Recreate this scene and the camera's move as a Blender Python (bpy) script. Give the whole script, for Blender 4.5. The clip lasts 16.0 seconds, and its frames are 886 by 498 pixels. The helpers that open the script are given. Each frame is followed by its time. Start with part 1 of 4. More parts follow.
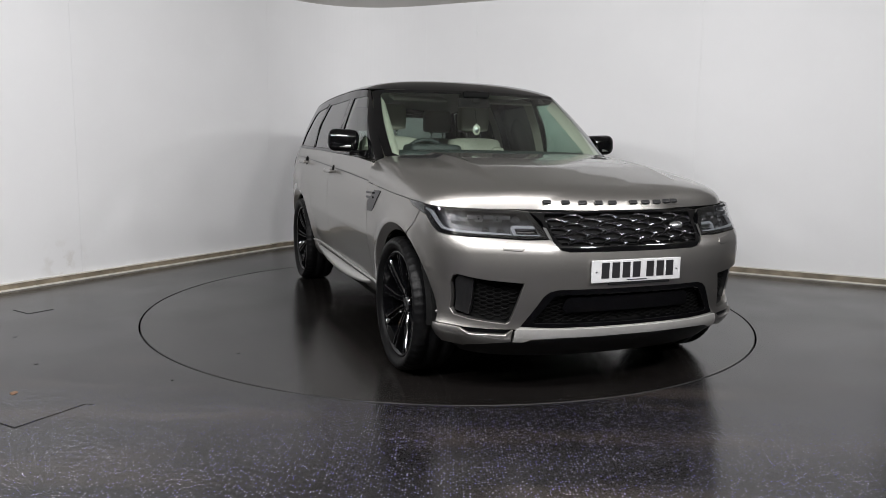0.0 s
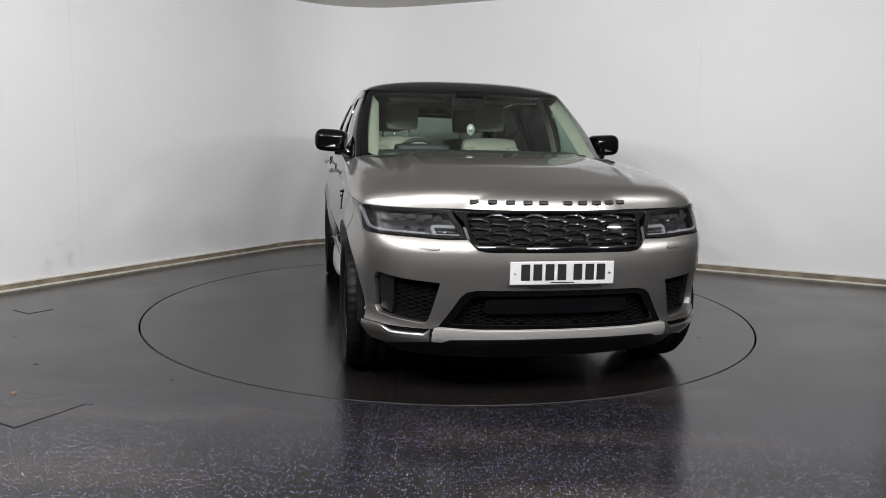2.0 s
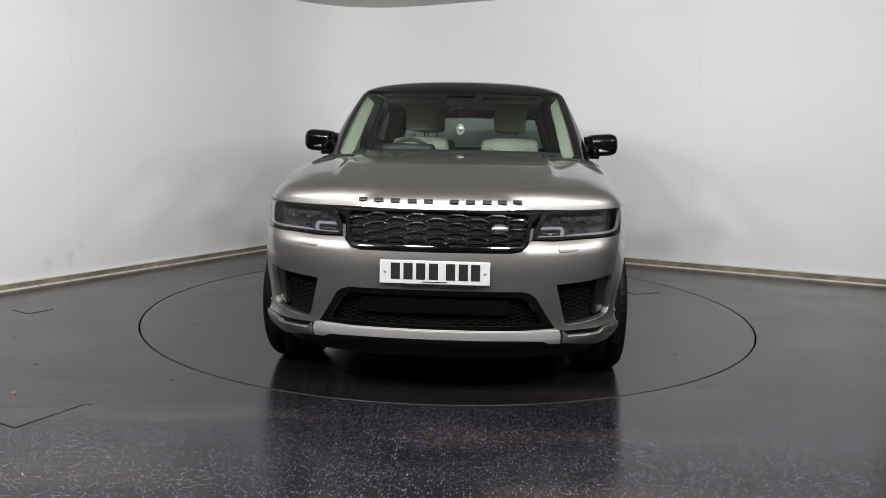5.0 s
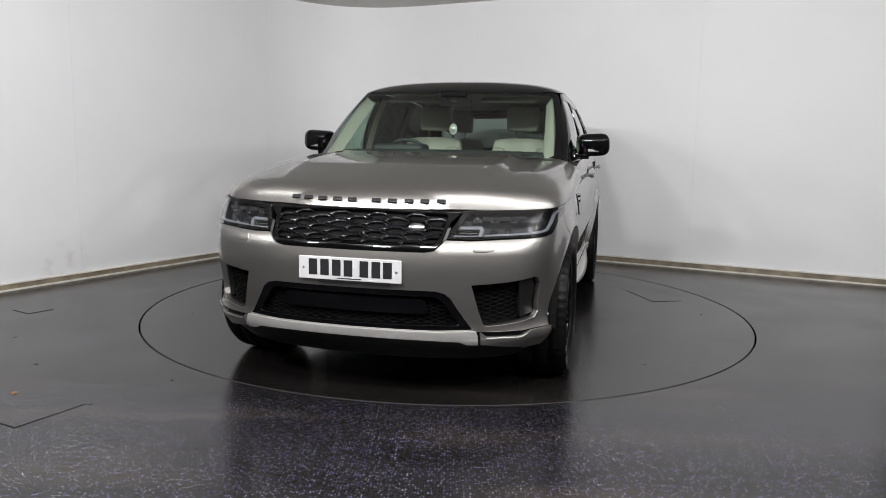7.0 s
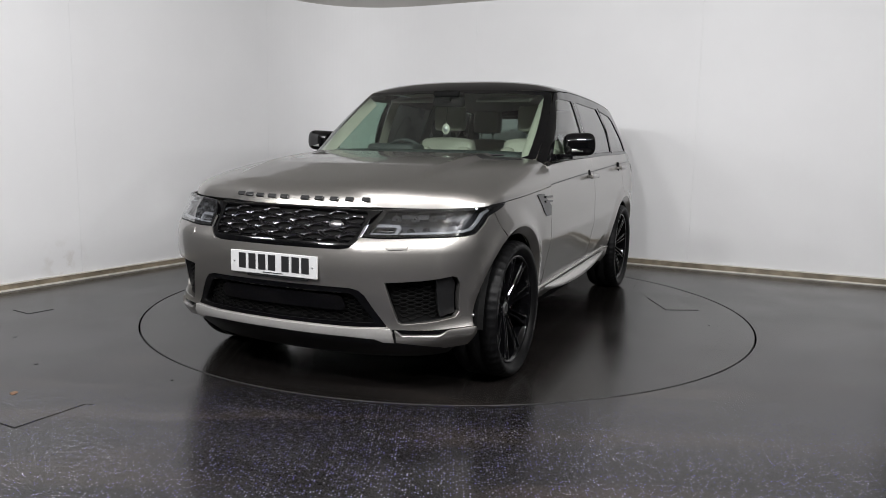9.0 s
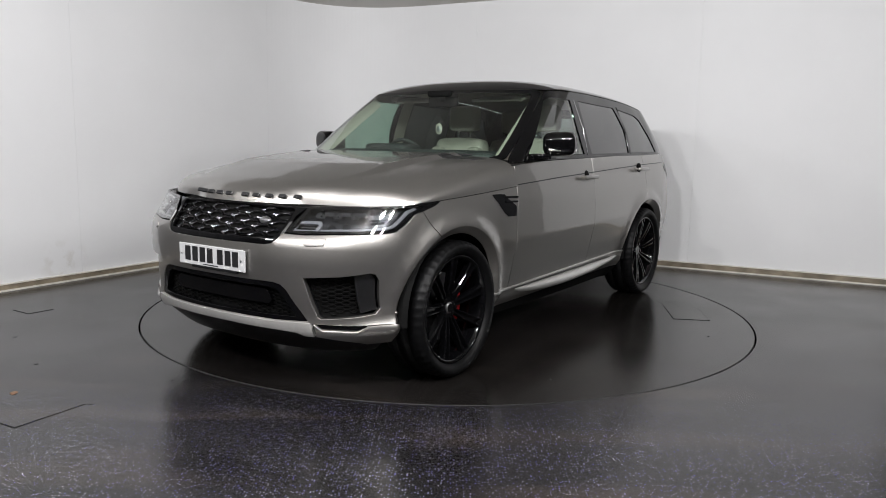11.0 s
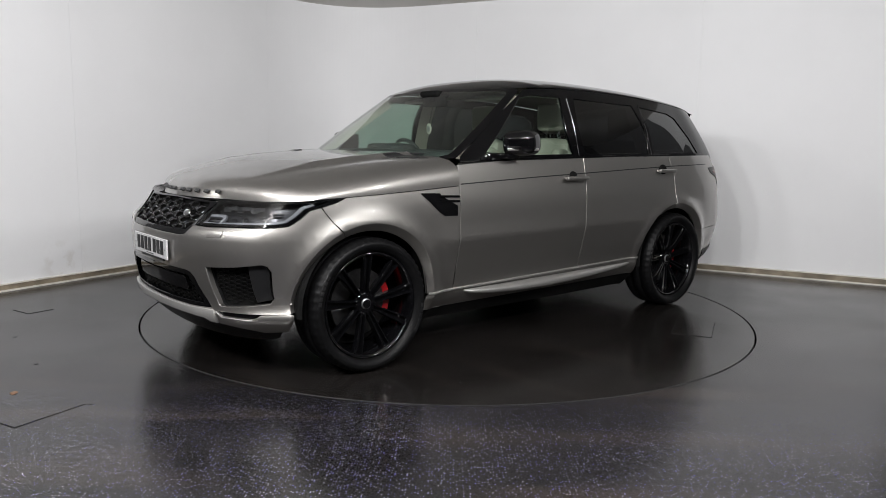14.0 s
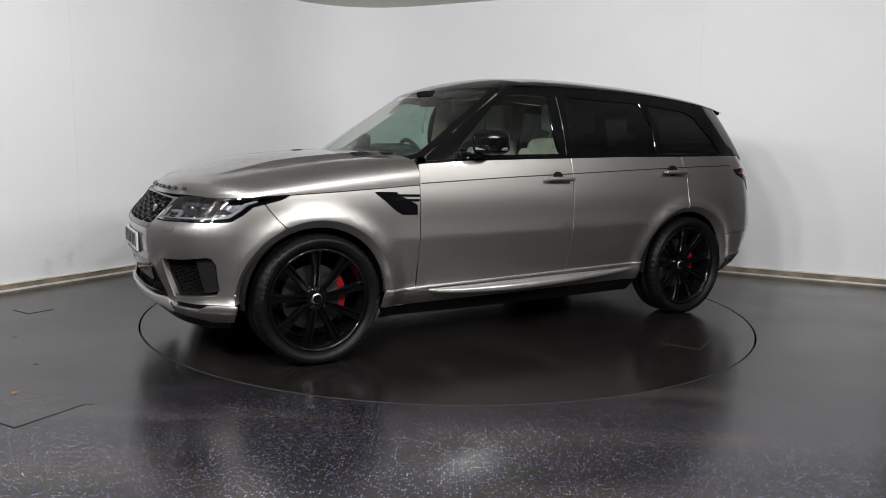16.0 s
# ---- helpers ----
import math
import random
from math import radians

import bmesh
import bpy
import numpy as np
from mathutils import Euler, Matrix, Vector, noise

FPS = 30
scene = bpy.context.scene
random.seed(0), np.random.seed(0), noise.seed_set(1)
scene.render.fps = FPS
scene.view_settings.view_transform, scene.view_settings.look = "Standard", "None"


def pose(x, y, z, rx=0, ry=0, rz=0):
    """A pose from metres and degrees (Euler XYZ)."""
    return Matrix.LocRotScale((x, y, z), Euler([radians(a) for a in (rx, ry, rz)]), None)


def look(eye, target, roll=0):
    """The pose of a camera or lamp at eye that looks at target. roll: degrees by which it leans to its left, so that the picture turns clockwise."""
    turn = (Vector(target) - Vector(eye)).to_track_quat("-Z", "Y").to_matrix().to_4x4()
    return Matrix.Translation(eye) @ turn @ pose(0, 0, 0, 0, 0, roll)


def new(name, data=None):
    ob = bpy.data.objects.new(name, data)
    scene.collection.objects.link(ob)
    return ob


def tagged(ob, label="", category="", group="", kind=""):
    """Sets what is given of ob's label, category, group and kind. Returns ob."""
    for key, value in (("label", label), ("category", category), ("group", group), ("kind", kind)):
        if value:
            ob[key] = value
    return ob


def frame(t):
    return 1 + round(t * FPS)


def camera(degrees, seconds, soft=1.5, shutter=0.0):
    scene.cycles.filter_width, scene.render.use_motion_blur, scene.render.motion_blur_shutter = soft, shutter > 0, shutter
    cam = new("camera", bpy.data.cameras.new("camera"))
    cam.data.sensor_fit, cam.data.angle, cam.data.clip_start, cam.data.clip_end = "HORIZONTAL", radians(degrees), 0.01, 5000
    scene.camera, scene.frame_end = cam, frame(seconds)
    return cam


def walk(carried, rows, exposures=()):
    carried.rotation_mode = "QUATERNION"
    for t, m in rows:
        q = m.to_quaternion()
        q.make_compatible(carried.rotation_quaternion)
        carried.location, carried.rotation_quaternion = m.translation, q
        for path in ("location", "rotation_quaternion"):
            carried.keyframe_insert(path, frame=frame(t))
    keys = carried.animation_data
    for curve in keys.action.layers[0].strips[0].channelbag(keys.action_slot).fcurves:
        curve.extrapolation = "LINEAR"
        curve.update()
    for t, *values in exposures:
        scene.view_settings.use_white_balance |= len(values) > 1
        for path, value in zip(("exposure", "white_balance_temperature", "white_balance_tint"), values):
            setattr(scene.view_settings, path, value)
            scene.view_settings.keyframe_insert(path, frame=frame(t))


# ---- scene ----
# ---------------------------------------------------------------- camera
cam = camera(62.7, 16.0, soft=0.8)
EYE = Vector((0.0, -5.684, 1.258))
VIEW = pose(EYE.x, EYE.y, EYE.z, 90 - 8.096, 0, 0.414) @ pose(0, 0, 0, 0, 0, 1.047)
walk(cam, [(0, VIEW), (16, VIEW)], exposures=[(0, 0.0), (16, 0.0)])

# ---------------------------------------------------------------- light
world = bpy.data.worlds.new("world")
scene.world = world
world.use_nodes = True
world.node_tree.nodes["Background"].inputs[0].default_value = (0.8, 0.85, 1, 1)
world.node_tree.nodes["Background"].inputs[1].default_value = 0.02

CEIL = 2.93


def spot(x, y, z, watts, aim, size):
    """A round LED lamp."""
    data = bpy.data.lights.new("studio_lamp", "AREA")
    data.shape, data.size, data.energy, data.color = "DISK", size, watts, (0.985, 0.98, 0.985)
    new("studio_lamp", data).matrix_world = look((x, y, z), aim)


# an arc of eight spots in the ceiling before the table
for lx, ly, watts in ((-4.0, -3.0, 46), (-3.0, -4.1, 65), (-1.9, -4.7, 93), (-0.65, -4.2, 88), (0.65, -4.2, 82), (1.9, -4.7, 74), (3.0, -4.1, 54), (4.0, -3.0, 50)):
    spot(lx, ly, CEIL - 0.06, watts, (0.2 * lx, 0.8, 1.0), 0.32)


# ---------------------------------------------------------------- materials
def material(name, color, rough=0.5, metal=0.0, coat=0.0, vary=0.08, scale=6.0, bump=0.0, bump_scale=200.0, spec=0.5, rough_vary=0.0):
    """A Principled material with colour variation at two scales and a fine relief."""
    m = bpy.data.materials.new(name)
    m.use_nodes = True
    t = m.node_tree
    p = t.nodes["Principled BSDF"]
    p.inputs["Roughness"].default_value, p.inputs["Metallic"].default_value = rough, metal
    p.inputs["Coat Weight"].default_value, p.inputs["Specular IOR Level"].default_value = coat, spec
    p.inputs["Coat Roughness"].default_value = 0.03
    p.inputs["Base Color"].default_value = (*color, 1)
    co = t.nodes.new("ShaderNodeTexCoord")
    if vary:
        n = t.nodes.new("ShaderNodeTexNoise")
        n.inputs["Scale"].default_value, n.inputs["Detail"].default_value = scale, 6
        t.links.new(co.outputs["Object"], n.inputs["Vector"])
        r = t.nodes.new("ShaderNodeMapRange")
        r.inputs["From Min"].default_value, r.inputs["From Max"].default_value = 0.3, 0.7
        r.inputs["To Min"].default_value, r.inputs["To Max"].default_value = 1 - vary, 1 + vary
        t.links.new(n.outputs[0], r.inputs[0])
        mix = t.nodes.new("ShaderNodeVectorMath")
        mix.operation = "SCALE"
        mix.inputs[0].default_value = color
        t.links.new(r.outputs[0], mix.inputs["Scale"])
        t.links.new(mix.outputs[0], p.inputs["Base Color"])
        if rough_vary:
            q = t.nodes.new("ShaderNodeMapRange")
            q.inputs["From Min"].default_value, q.inputs["From Max"].default_value = 0.3, 0.7
            q.inputs["To Min"].default_value, q.inputs["To Max"].default_value = rough - rough_vary, rough + rough_vary
            t.links.new(n.outputs[0], q.inputs[0])
            t.links.new(q.outputs[0], p.inputs["Roughness"])
    if bump:
        n2 = t.nodes.new("ShaderNodeTexNoise")
        n2.inputs["Scale"].default_value, n2.inputs["Detail"].default_value = bump_scale, 3
        t.links.new(co.outputs["Object"], n2.inputs["Vector"])
        b = t.nodes.new("ShaderNodeBump")
        b.inputs["Strength"].default_value, b.inputs["Distance"].default_value = bump, 0.002
        t.links.new(n2.outputs[0], b.inputs["Height"])
        t.links.new(b.outputs[0], p.inputs["Normal"])
    return m


def floor_material(name, base, flecks, rough, scuffs):
    """Dark sparkling vinyl: fine flecks in random tints with sparkle painted in, dusty patches and a worn gloss."""
    m = material(name, base, rough=rough, vary=0.25, scale=1.3, rough_vary=0.05, bump=0.08, bump_scale=260)
    t = m.node_tree
    p = t.nodes["Principled BSDF"]
    co = t.nodes["Texture Coordinate"]
    v = t.nodes.new("ShaderNodeTexVoronoi")
    v.voronoi_dimensions = "2D"
    v.inputs["Scale"].default_value = 84
    t.links.new(co.outputs["Object"], v.inputs["Vector"])
    dist = t.nodes.new("ShaderNodeMath")
    dist.operation, dist.inputs[1].default_value = "LESS_THAN", 0.215
    t.links.new(v.outputs["Distance"], dist.inputs[0])
    sep = t.nodes.new("ShaderNodeSeparateColor")
    t.links.new(v.outputs["Color"], sep.inputs[0])
    pick = t.nodes.new("ShaderNodeMath")
    pick.operation, pick.inputs[1].default_value = "LESS_THAN", flecks
    t.links.new(sep.outputs[0], pick.inputs[0])
    both = t.nodes.new("ShaderNodeMath")
    both.operation = "MULTIPLY"
    t.links.new(dist.outputs[0], both.inputs[0])
    t.links.new(pick.outputs[0], both.inputs[1])
    # sparkle is painted into the fleck colour: strong at the front, faded towards the back
    place, sparkle_fade = t.nodes.new("ShaderNodeSeparateXYZ"), t.nodes.new("ShaderNodeMapRange")
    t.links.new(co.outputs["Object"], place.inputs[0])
    t.links.new(place.outputs[1], sparkle_fade.inputs[0])
    sparkle_fade.inputs["From Min"].default_value, sparkle_fade.inputs["From Max"].default_value = -2.7, -1.9
    sparkle_fade.inputs["To Min"].default_value, sparkle_fade.inputs["To Max"].default_value = 0.9, 0.05
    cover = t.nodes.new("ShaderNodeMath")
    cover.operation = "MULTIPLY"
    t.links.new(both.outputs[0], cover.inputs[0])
    t.links.new(sparkle_fade.outputs[0], cover.inputs[1])
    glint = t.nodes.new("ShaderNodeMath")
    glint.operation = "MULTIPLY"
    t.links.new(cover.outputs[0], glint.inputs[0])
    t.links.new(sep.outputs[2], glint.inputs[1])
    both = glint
    tint = t.nodes.new("ShaderNodeMix")
    tint.data_type = "RGBA"
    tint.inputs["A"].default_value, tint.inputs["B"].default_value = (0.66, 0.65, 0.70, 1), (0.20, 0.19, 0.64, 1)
    t.links.new(sep.outputs[1], tint.inputs["Factor"])
    old = p.inputs["Base Color"].links[0].from_socket
    # dried brownish scuffs in long patches
    stretch = t.nodes.new("ShaderNodeMapping")
    stretch.inputs["Scale"].default_value, stretch.inputs["Rotation"].default_value = (0.7, 3.2, 1.0), (0, 0, 0.35)
    t.links.new(co.outputs["Object"], stretch.inputs["Vector"])
    scuff = t.nodes.new("ShaderNodeTexNoise")
    scuff.inputs["Scale"].default_value, scuff.inputs["Detail"].default_value = 1.1, 8
    t.links.new(stretch.outputs[0], scuff.inputs["Vector"])
    ramp = t.nodes.new("ShaderNodeMapRange")
    ramp.inputs["From Min"].default_value, ramp.inputs["From Max"].default_value = 0.54, 0.74
    ramp.inputs["To Max"].default_value = scuffs
    t.links.new(scuff.outputs[0], ramp.inputs[0])
    dust = t.nodes.new("ShaderNodeMix")
    dust.data_type = "RGBA"
    dust.inputs["B"].default_value = (0.05, 0.040, 0.034, 1)
    t.links.new(ramp.outputs[0], dust.inputs["Factor"])
    t.links.new(old, dust.inputs["A"])
    old = dust.outputs["Result"]
    mix = t.nodes.new("ShaderNodeMix")
    mix.data_type = "RGBA"
    t.links.new(both.outputs[0], mix.inputs["Factor"])
    t.links.new(old, mix.inputs["A"])
    t.links.new(tint.outputs["Result"], mix.inputs["B"])
    t.links.new(mix.outputs["Result"], p.inputs["Base Color"])
    return m


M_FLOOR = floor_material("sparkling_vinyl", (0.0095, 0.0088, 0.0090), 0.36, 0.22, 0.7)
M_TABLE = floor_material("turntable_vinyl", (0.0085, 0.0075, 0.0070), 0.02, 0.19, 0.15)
M_WALL = material("wall_paint", (0.78, 0.78, 0.79), rough=0.55, vary=0.02, scale=1.2, bump=0.06, bump_scale=90)


def smudge(m, at, size):
    """A brownish scuff on the paint round one place."""
    t = m.node_tree
    p = t.nodes["Principled BSDF"]
    old = p.inputs["Base Color"].links[0].from_socket
    co = t.nodes.new("ShaderNodeTexCoord")
    near, rough_, fade, mix = (t.nodes.new(k) for k in ("ShaderNodeVectorMath", "ShaderNodeTexNoise", "ShaderNodeMapRange", "ShaderNodeMix"))
    near.operation, near.inputs[1].default_value = "DISTANCE", at
    t.links.new(co.outputs["Object"], near.inputs[0])
    t.links.new(near.outputs["Value"], fade.inputs[0])
    fade.inputs["From Min"].default_value, fade.inputs["From Max"].default_value = size, 0.0
    fade.inputs["To Max"].default_value = 1.0
    rough_.inputs["Scale"].default_value, rough_.inputs["Detail"].default_value = 9.0, 8
    t.links.new(co.outputs["Object"], rough_.inputs["Vector"])
    cut, mul = t.nodes.new("ShaderNodeMapRange"), t.nodes.new("ShaderNodeMath")
    cut.inputs["From Min"].default_value, cut.inputs["From Max"].default_value, cut.inputs["To Max"].default_value = 0.50, 0.70, 0.5
    t.links.new(rough_.outputs[0], cut.inputs[0])
    mul.operation = "MULTIPLY"
    t.links.new(cut.outputs[0], mul.inputs[0])
    t.links.new(fade.outputs[0], mul.inputs[1])
    mix.data_type = "RGBA"
    mix.inputs["B"].default_value = (0.42, 0.37, 0.30, 1)
    t.links.new(mul.outputs[0], mix.inputs["Factor"])
    t.links.new(old, mix.inputs["A"])
    t.links.new(mix.outputs["Result"], p.inputs["Base Color"])


smudge(M_WALL, (-3.40, 0.64, 0.17), 0.26)
M_TRIM = material("scuffed_trim_edge", (0.66, 0.63, 0.57), rough=0.5, vary=0.15, scale=14)
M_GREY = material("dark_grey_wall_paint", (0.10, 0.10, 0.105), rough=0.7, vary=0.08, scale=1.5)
M_CEIL = material("ceiling_paint", (0.62, 0.60, 0.57), rough=0.7, vary=0.04, scale=2)
M_WOOD = material("bare_timber", (0.235, 0.195, 0.14), rough=0.55, vary=0.38, scale=9, bump=0.3, bump_scale=60)
M_EDGE = material("deck_edge_metal", (0.09, 0.09, 0.09), rough=0.45, metal=0.6, vary=0.3, scale=8)
M_PIT = material("pit", (0.01, 0.01, 0.01), rough=0.8, vary=0.1)


# ---------------------------------------------------------------- builders
def mesh_object(name, bm, mat, smooth=False, parent=None, label=""):
    me = bpy.data.meshes.new(name)
    bm.normal_update()
    bm.to_mesh(me)
    bm.free()
    me.materials.append(mat)
    if smooth:
        me.shade_smooth()
    ob = new(name, me)
    if parent:
        ob.parent = parent
    return tagged(ob, label)


def part(name, bm, mat, parent, label="", smooth=False):
    return mesh_object(name, bm, mat, smooth, parent, label)


def box_bm(size, at=(0, 0, 0), bevel=0.0, seg=2, turn=None, bm=None):
    own = bmesh.new()
    bmesh.ops.create_cube(own, size=1, matrix=Matrix.Diagonal((*size, 1)))
    if bevel:
        bmesh.ops.bevel(own, geom=own.edges[:], offset=bevel, segments=seg, affect="EDGES", profile=0.6)
    own.transform(Matrix.Translation(at) @ (turn or Matrix()))
    if bm is None:
        return own
    me = bpy.data.meshes.new("tmp")
    own.to_mesh(me)
    own.free()
    bm.from_mesh(me)
    bpy.data.meshes.remove(me)
    return bm


def join(*bms):
    out = bmesh.new()
    for b in bms:
        me = bpy.data.meshes.new("tmp")
        b.to_mesh(me)
        b.free()
        out.from_mesh(me)
        bpy.data.meshes.remove(me)
    return out


def prism(points, z0, z1):
    """An upright prism on a plan polygon."""
    bm = bmesh.new()
    lo = [bm.verts.new((x, y, z0)) for x, y in points]
    hi = [bm.verts.new((x, y, z1)) for x, y in points]
    n = len(points)
    bm.faces.new(lo[::-1])
    bm.faces.new(hi)
    for i in range(n):
        bm.faces.new((lo[i], lo[(i + 1) % n], hi[(i + 1) % n], hi[i]))
    bmesh.ops.recalc_face_normals(bm, faces=bm.faces)
    return bm


# ---------------------------------------------------------------- room
LD, RD = Vector((1.173, 2.054)).normalized(), Vector((1.958, -0.955)).normalized()
L_AT, R_AT = Vector((-3.68, 0.154)), Vector((2.242, 2.190))
_k = ((R_AT - L_AT).x * RD.y - (R_AT - L_AT).y * RD.x) / (LD.x * RD.y - LD.y * RD.x)
CORNER = L_AT + LD * _k
CR = 1.20          # radius of the coved corner


def corner_path():
    """Plan of the two seen walls with their rounded corner: left end, arc, right end."""
    start, end = CORNER - LD * CR * 1.08, CORNER + RD * CR * 1.08
    arc = []
    for i in range(41):
        k = i / 40
        arc.append(start * (1 - k) ** 2 + CORNER * 2 * k * (1 - k) + end * k * k)
    return start, end, arc


ARC_A, ARC_B, ARC = corner_path()
L_END, R_END = CORNER - LD * 9.3, CORNER + RD * 8.9
BACK = L_END + (R_END - CORNER)


def wall_strip(path, thick, z0, z1, out):
    """A wall of a given thickness along a plan path, behind the face line."""
    pts = [Vector(p) for p in path]
    off = []
    for i, p in enumerate(pts):
        d = (pts[min(i + 1, len(pts) - 1)] - pts[max(i - 1, 0)]).normalized()
        off.append(p + Vector((-d.y, d.x)) * thick * out)
    return prism([tuple(p) for p in pts] + [tuple(p) for p in reversed(off)], z0, z1)


def wall(name, path, label, mat=None):
    return tagged(mesh_object(name, wall_strip(path, 0.15, -0.05, CEIL + 0.1, 1), mat or M_WALL), label, "wall", kind="structure")


L_IN, R_IN = Vector((LD.y, -LD.x)), Vector((RD.y, -RD.x))
wall_left = wall("wall_west", [L_END - L_IN * 0.012, ARC_A - L_IN * 0.012], "white painted panelled studio wall")
wall_cove = wall("wall_corner", ARC, "white painted coved corner of the studio")
wall_right = wall("wall_north", [ARC_B - R_IN * 0.012, R_END - R_IN * 0.012], "white painted panelled studio wall")
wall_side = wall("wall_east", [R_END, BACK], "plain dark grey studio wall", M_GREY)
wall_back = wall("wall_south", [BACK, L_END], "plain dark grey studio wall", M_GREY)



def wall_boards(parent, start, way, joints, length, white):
    """Painted boards with hairline joints; joints in metres along the wall, white boards round the corner, unseen grey
    ones beyond to darken the car's reflections.
    """
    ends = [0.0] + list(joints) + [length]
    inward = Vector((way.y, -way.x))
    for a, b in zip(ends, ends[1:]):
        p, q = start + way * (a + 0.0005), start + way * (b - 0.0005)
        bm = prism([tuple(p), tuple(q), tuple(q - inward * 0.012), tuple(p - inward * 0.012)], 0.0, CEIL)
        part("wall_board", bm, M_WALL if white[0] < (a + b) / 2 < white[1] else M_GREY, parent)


l_len, r_len = (ARC_A - L_END).length, (R_END - ARC_B).length
seam_l = (Vector((-3.335, 0.803)) - L_END).dot(LD)
seam_r = [(Vector(p) - ARC_B).dot(RD) for p in ((0.504, 3.568), (2.645, 2.20))]
# far boards, out of view, are made dark grey so the car sides reflect less
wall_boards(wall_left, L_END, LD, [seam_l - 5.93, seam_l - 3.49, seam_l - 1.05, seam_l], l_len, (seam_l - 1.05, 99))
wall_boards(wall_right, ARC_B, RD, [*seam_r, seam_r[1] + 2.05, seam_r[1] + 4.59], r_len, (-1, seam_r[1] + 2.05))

ceiling = mesh_object("ceiling", prism([tuple(p) for p in (L_END, CORNER, R_END, BACK)][::-1], CEIL, CEIL + 0.1), M_CEIL)
tagged(ceiling, "dull off-white studio ceiling", "ceiling", kind="structure")

RING = 2.267


def floor_with_hole():
    bm = bmesh.new()
    n = 192
    outer = [L_END, CORNER, R_END, BACK]
    inner = [bm.verts.new((math.cos(a) * (RING + 0.008), math.sin(a) * (RING + 0.008), 0)) for a in (2 * math.pi * i / n for i in range(n))]
    low = [bm.verts.new((v.co.x, v.co.y, -0.12)) for v in inner]

    def edge_point(a):
        d = Vector((math.cos(a), math.sin(a)))
        best = 99
        for i in range(4):
            p, q = outer[i], outer[(i + 1) % 4]
            e = q - p
            det = d.x * -e.y + e.x * d.y
            if abs(det) < 1e-9:
                continue
            s = (p.x * -e.y + e.x * p.y) / det
            if s > 0:
                u = (d * s - p).dot(e) / e.length_squared
                if -1e-6 <= u <= 1 + 1e-6:
                    best = min(best, s)
        return d * best

    rim = [bm.verts.new((*edge_point(2 * math.pi * i / n), 0)) for i in range(n)]
    for i in range(n):
        j = (i + 1) % n
        bm.faces.new((inner[i], rim[i], rim[j], inner[j]))
        bm.faces.new((low[i], inner[i], inner[j], low[j]))
    bm.faces.new(low[::-1])
    bmesh.ops.recalc_face_normals(bm, faces=bm.faces)
    for f in bm.faces:
        if abs(f.normal.z) > 0.9 and f.normal.z < 0:
            f.normal_flip()
    return bm


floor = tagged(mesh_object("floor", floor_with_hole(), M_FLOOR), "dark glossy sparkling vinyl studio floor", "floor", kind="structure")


def baseboard(name, path, high=0.078):
    main = wall_strip(path, 0.022, 0.012, high, -1)
    shoe = wall_strip([Vector(p) for p in path], 0.034, 0.0, 0.014, -1)
    ob = mesh_object(name, main, M_WOOD)
    part("shoe_moulding", shoe, M_TRIM, ob, "pale strip along the floor")
    # the pale bead paints in the light that falls on the board's top edge
    part("top_bead", wall_strip(path, 0.028, high, high + 0.009, -1), M_TRIM, ob, "pale rounded top edge")
    return tagged(ob, "scuffed bare timber skirting board", "skirting board", kind="structure")


baseboard("baseboard", [L_END, ARC_A], 0.055)
baseboard("baseboard", ARC, 0.060)
baseboard("baseboard", [ARC_B, R_END], 0.064)

# turntable
turntable = tagged(new("turntable"), "dark round flush-fitted car turntable in the floor", "turntable")


def disc_bm(r, z0, z1, n=192):
    bm = bmesh.new()
    bmesh.ops.create_cone(bm, segments=n, radius1=r, radius2=r, depth=z1 - z0, cap_ends=True, matrix=Matrix.Translation((0, 0, (z0 + z1) / 2)))
    return bm


part("deck", disc_bm(RING - 0.006, -0.06, 0.0), M_TABLE, turntable)


part("deck_rim", disc_bm(RING - 0.004, -0.05, -0.0006), M_EDGE, turntable, "pale metal edge of the deck")


def lid(parent, name, x, y, w, l, deg, label=""):
    """A flush access lid: a dark joint with a plate set in it."""
    turn = Matrix.Translation((x, y, 0)) @ Matrix.Rotation(math.radians(deg), 4, "Z")
    gap = box_bm((w + 0.006, l + 0.006, 0.0012), (0, 0, 0.0006))
    gap.transform(turn)
    top = box_bm((w, l, 0.0030), (0, 0, 0.0015), 0.001, 1)
    top.transform(turn)
    if parent:
        frame_ = part(name, gap, M_PIT, parent)
        part("hatch_plate", top, M_TABLE, frame_)
        return frame_
    t_ = tagged(new(name), label, "floor hatch")
    part("hatch_joint", gap, M_PIT, t_)
    part("hatch_plate", top, M_FLOOR, t_)
    return t_


lid(turntable, "access_hatch", 1.61, 0.94, 0.26, 0.47, 26.6)
lid(None, "floor_hatch", -1.90, -2.46, 0.215, 0.34, -27.4, "small flush access hatch in the dark vinyl floor")
lid(None, "floor_hatch", -3.06, -0.45, 0.20, 0.18, -32, "small flush access hatch in the dark vinyl floor")


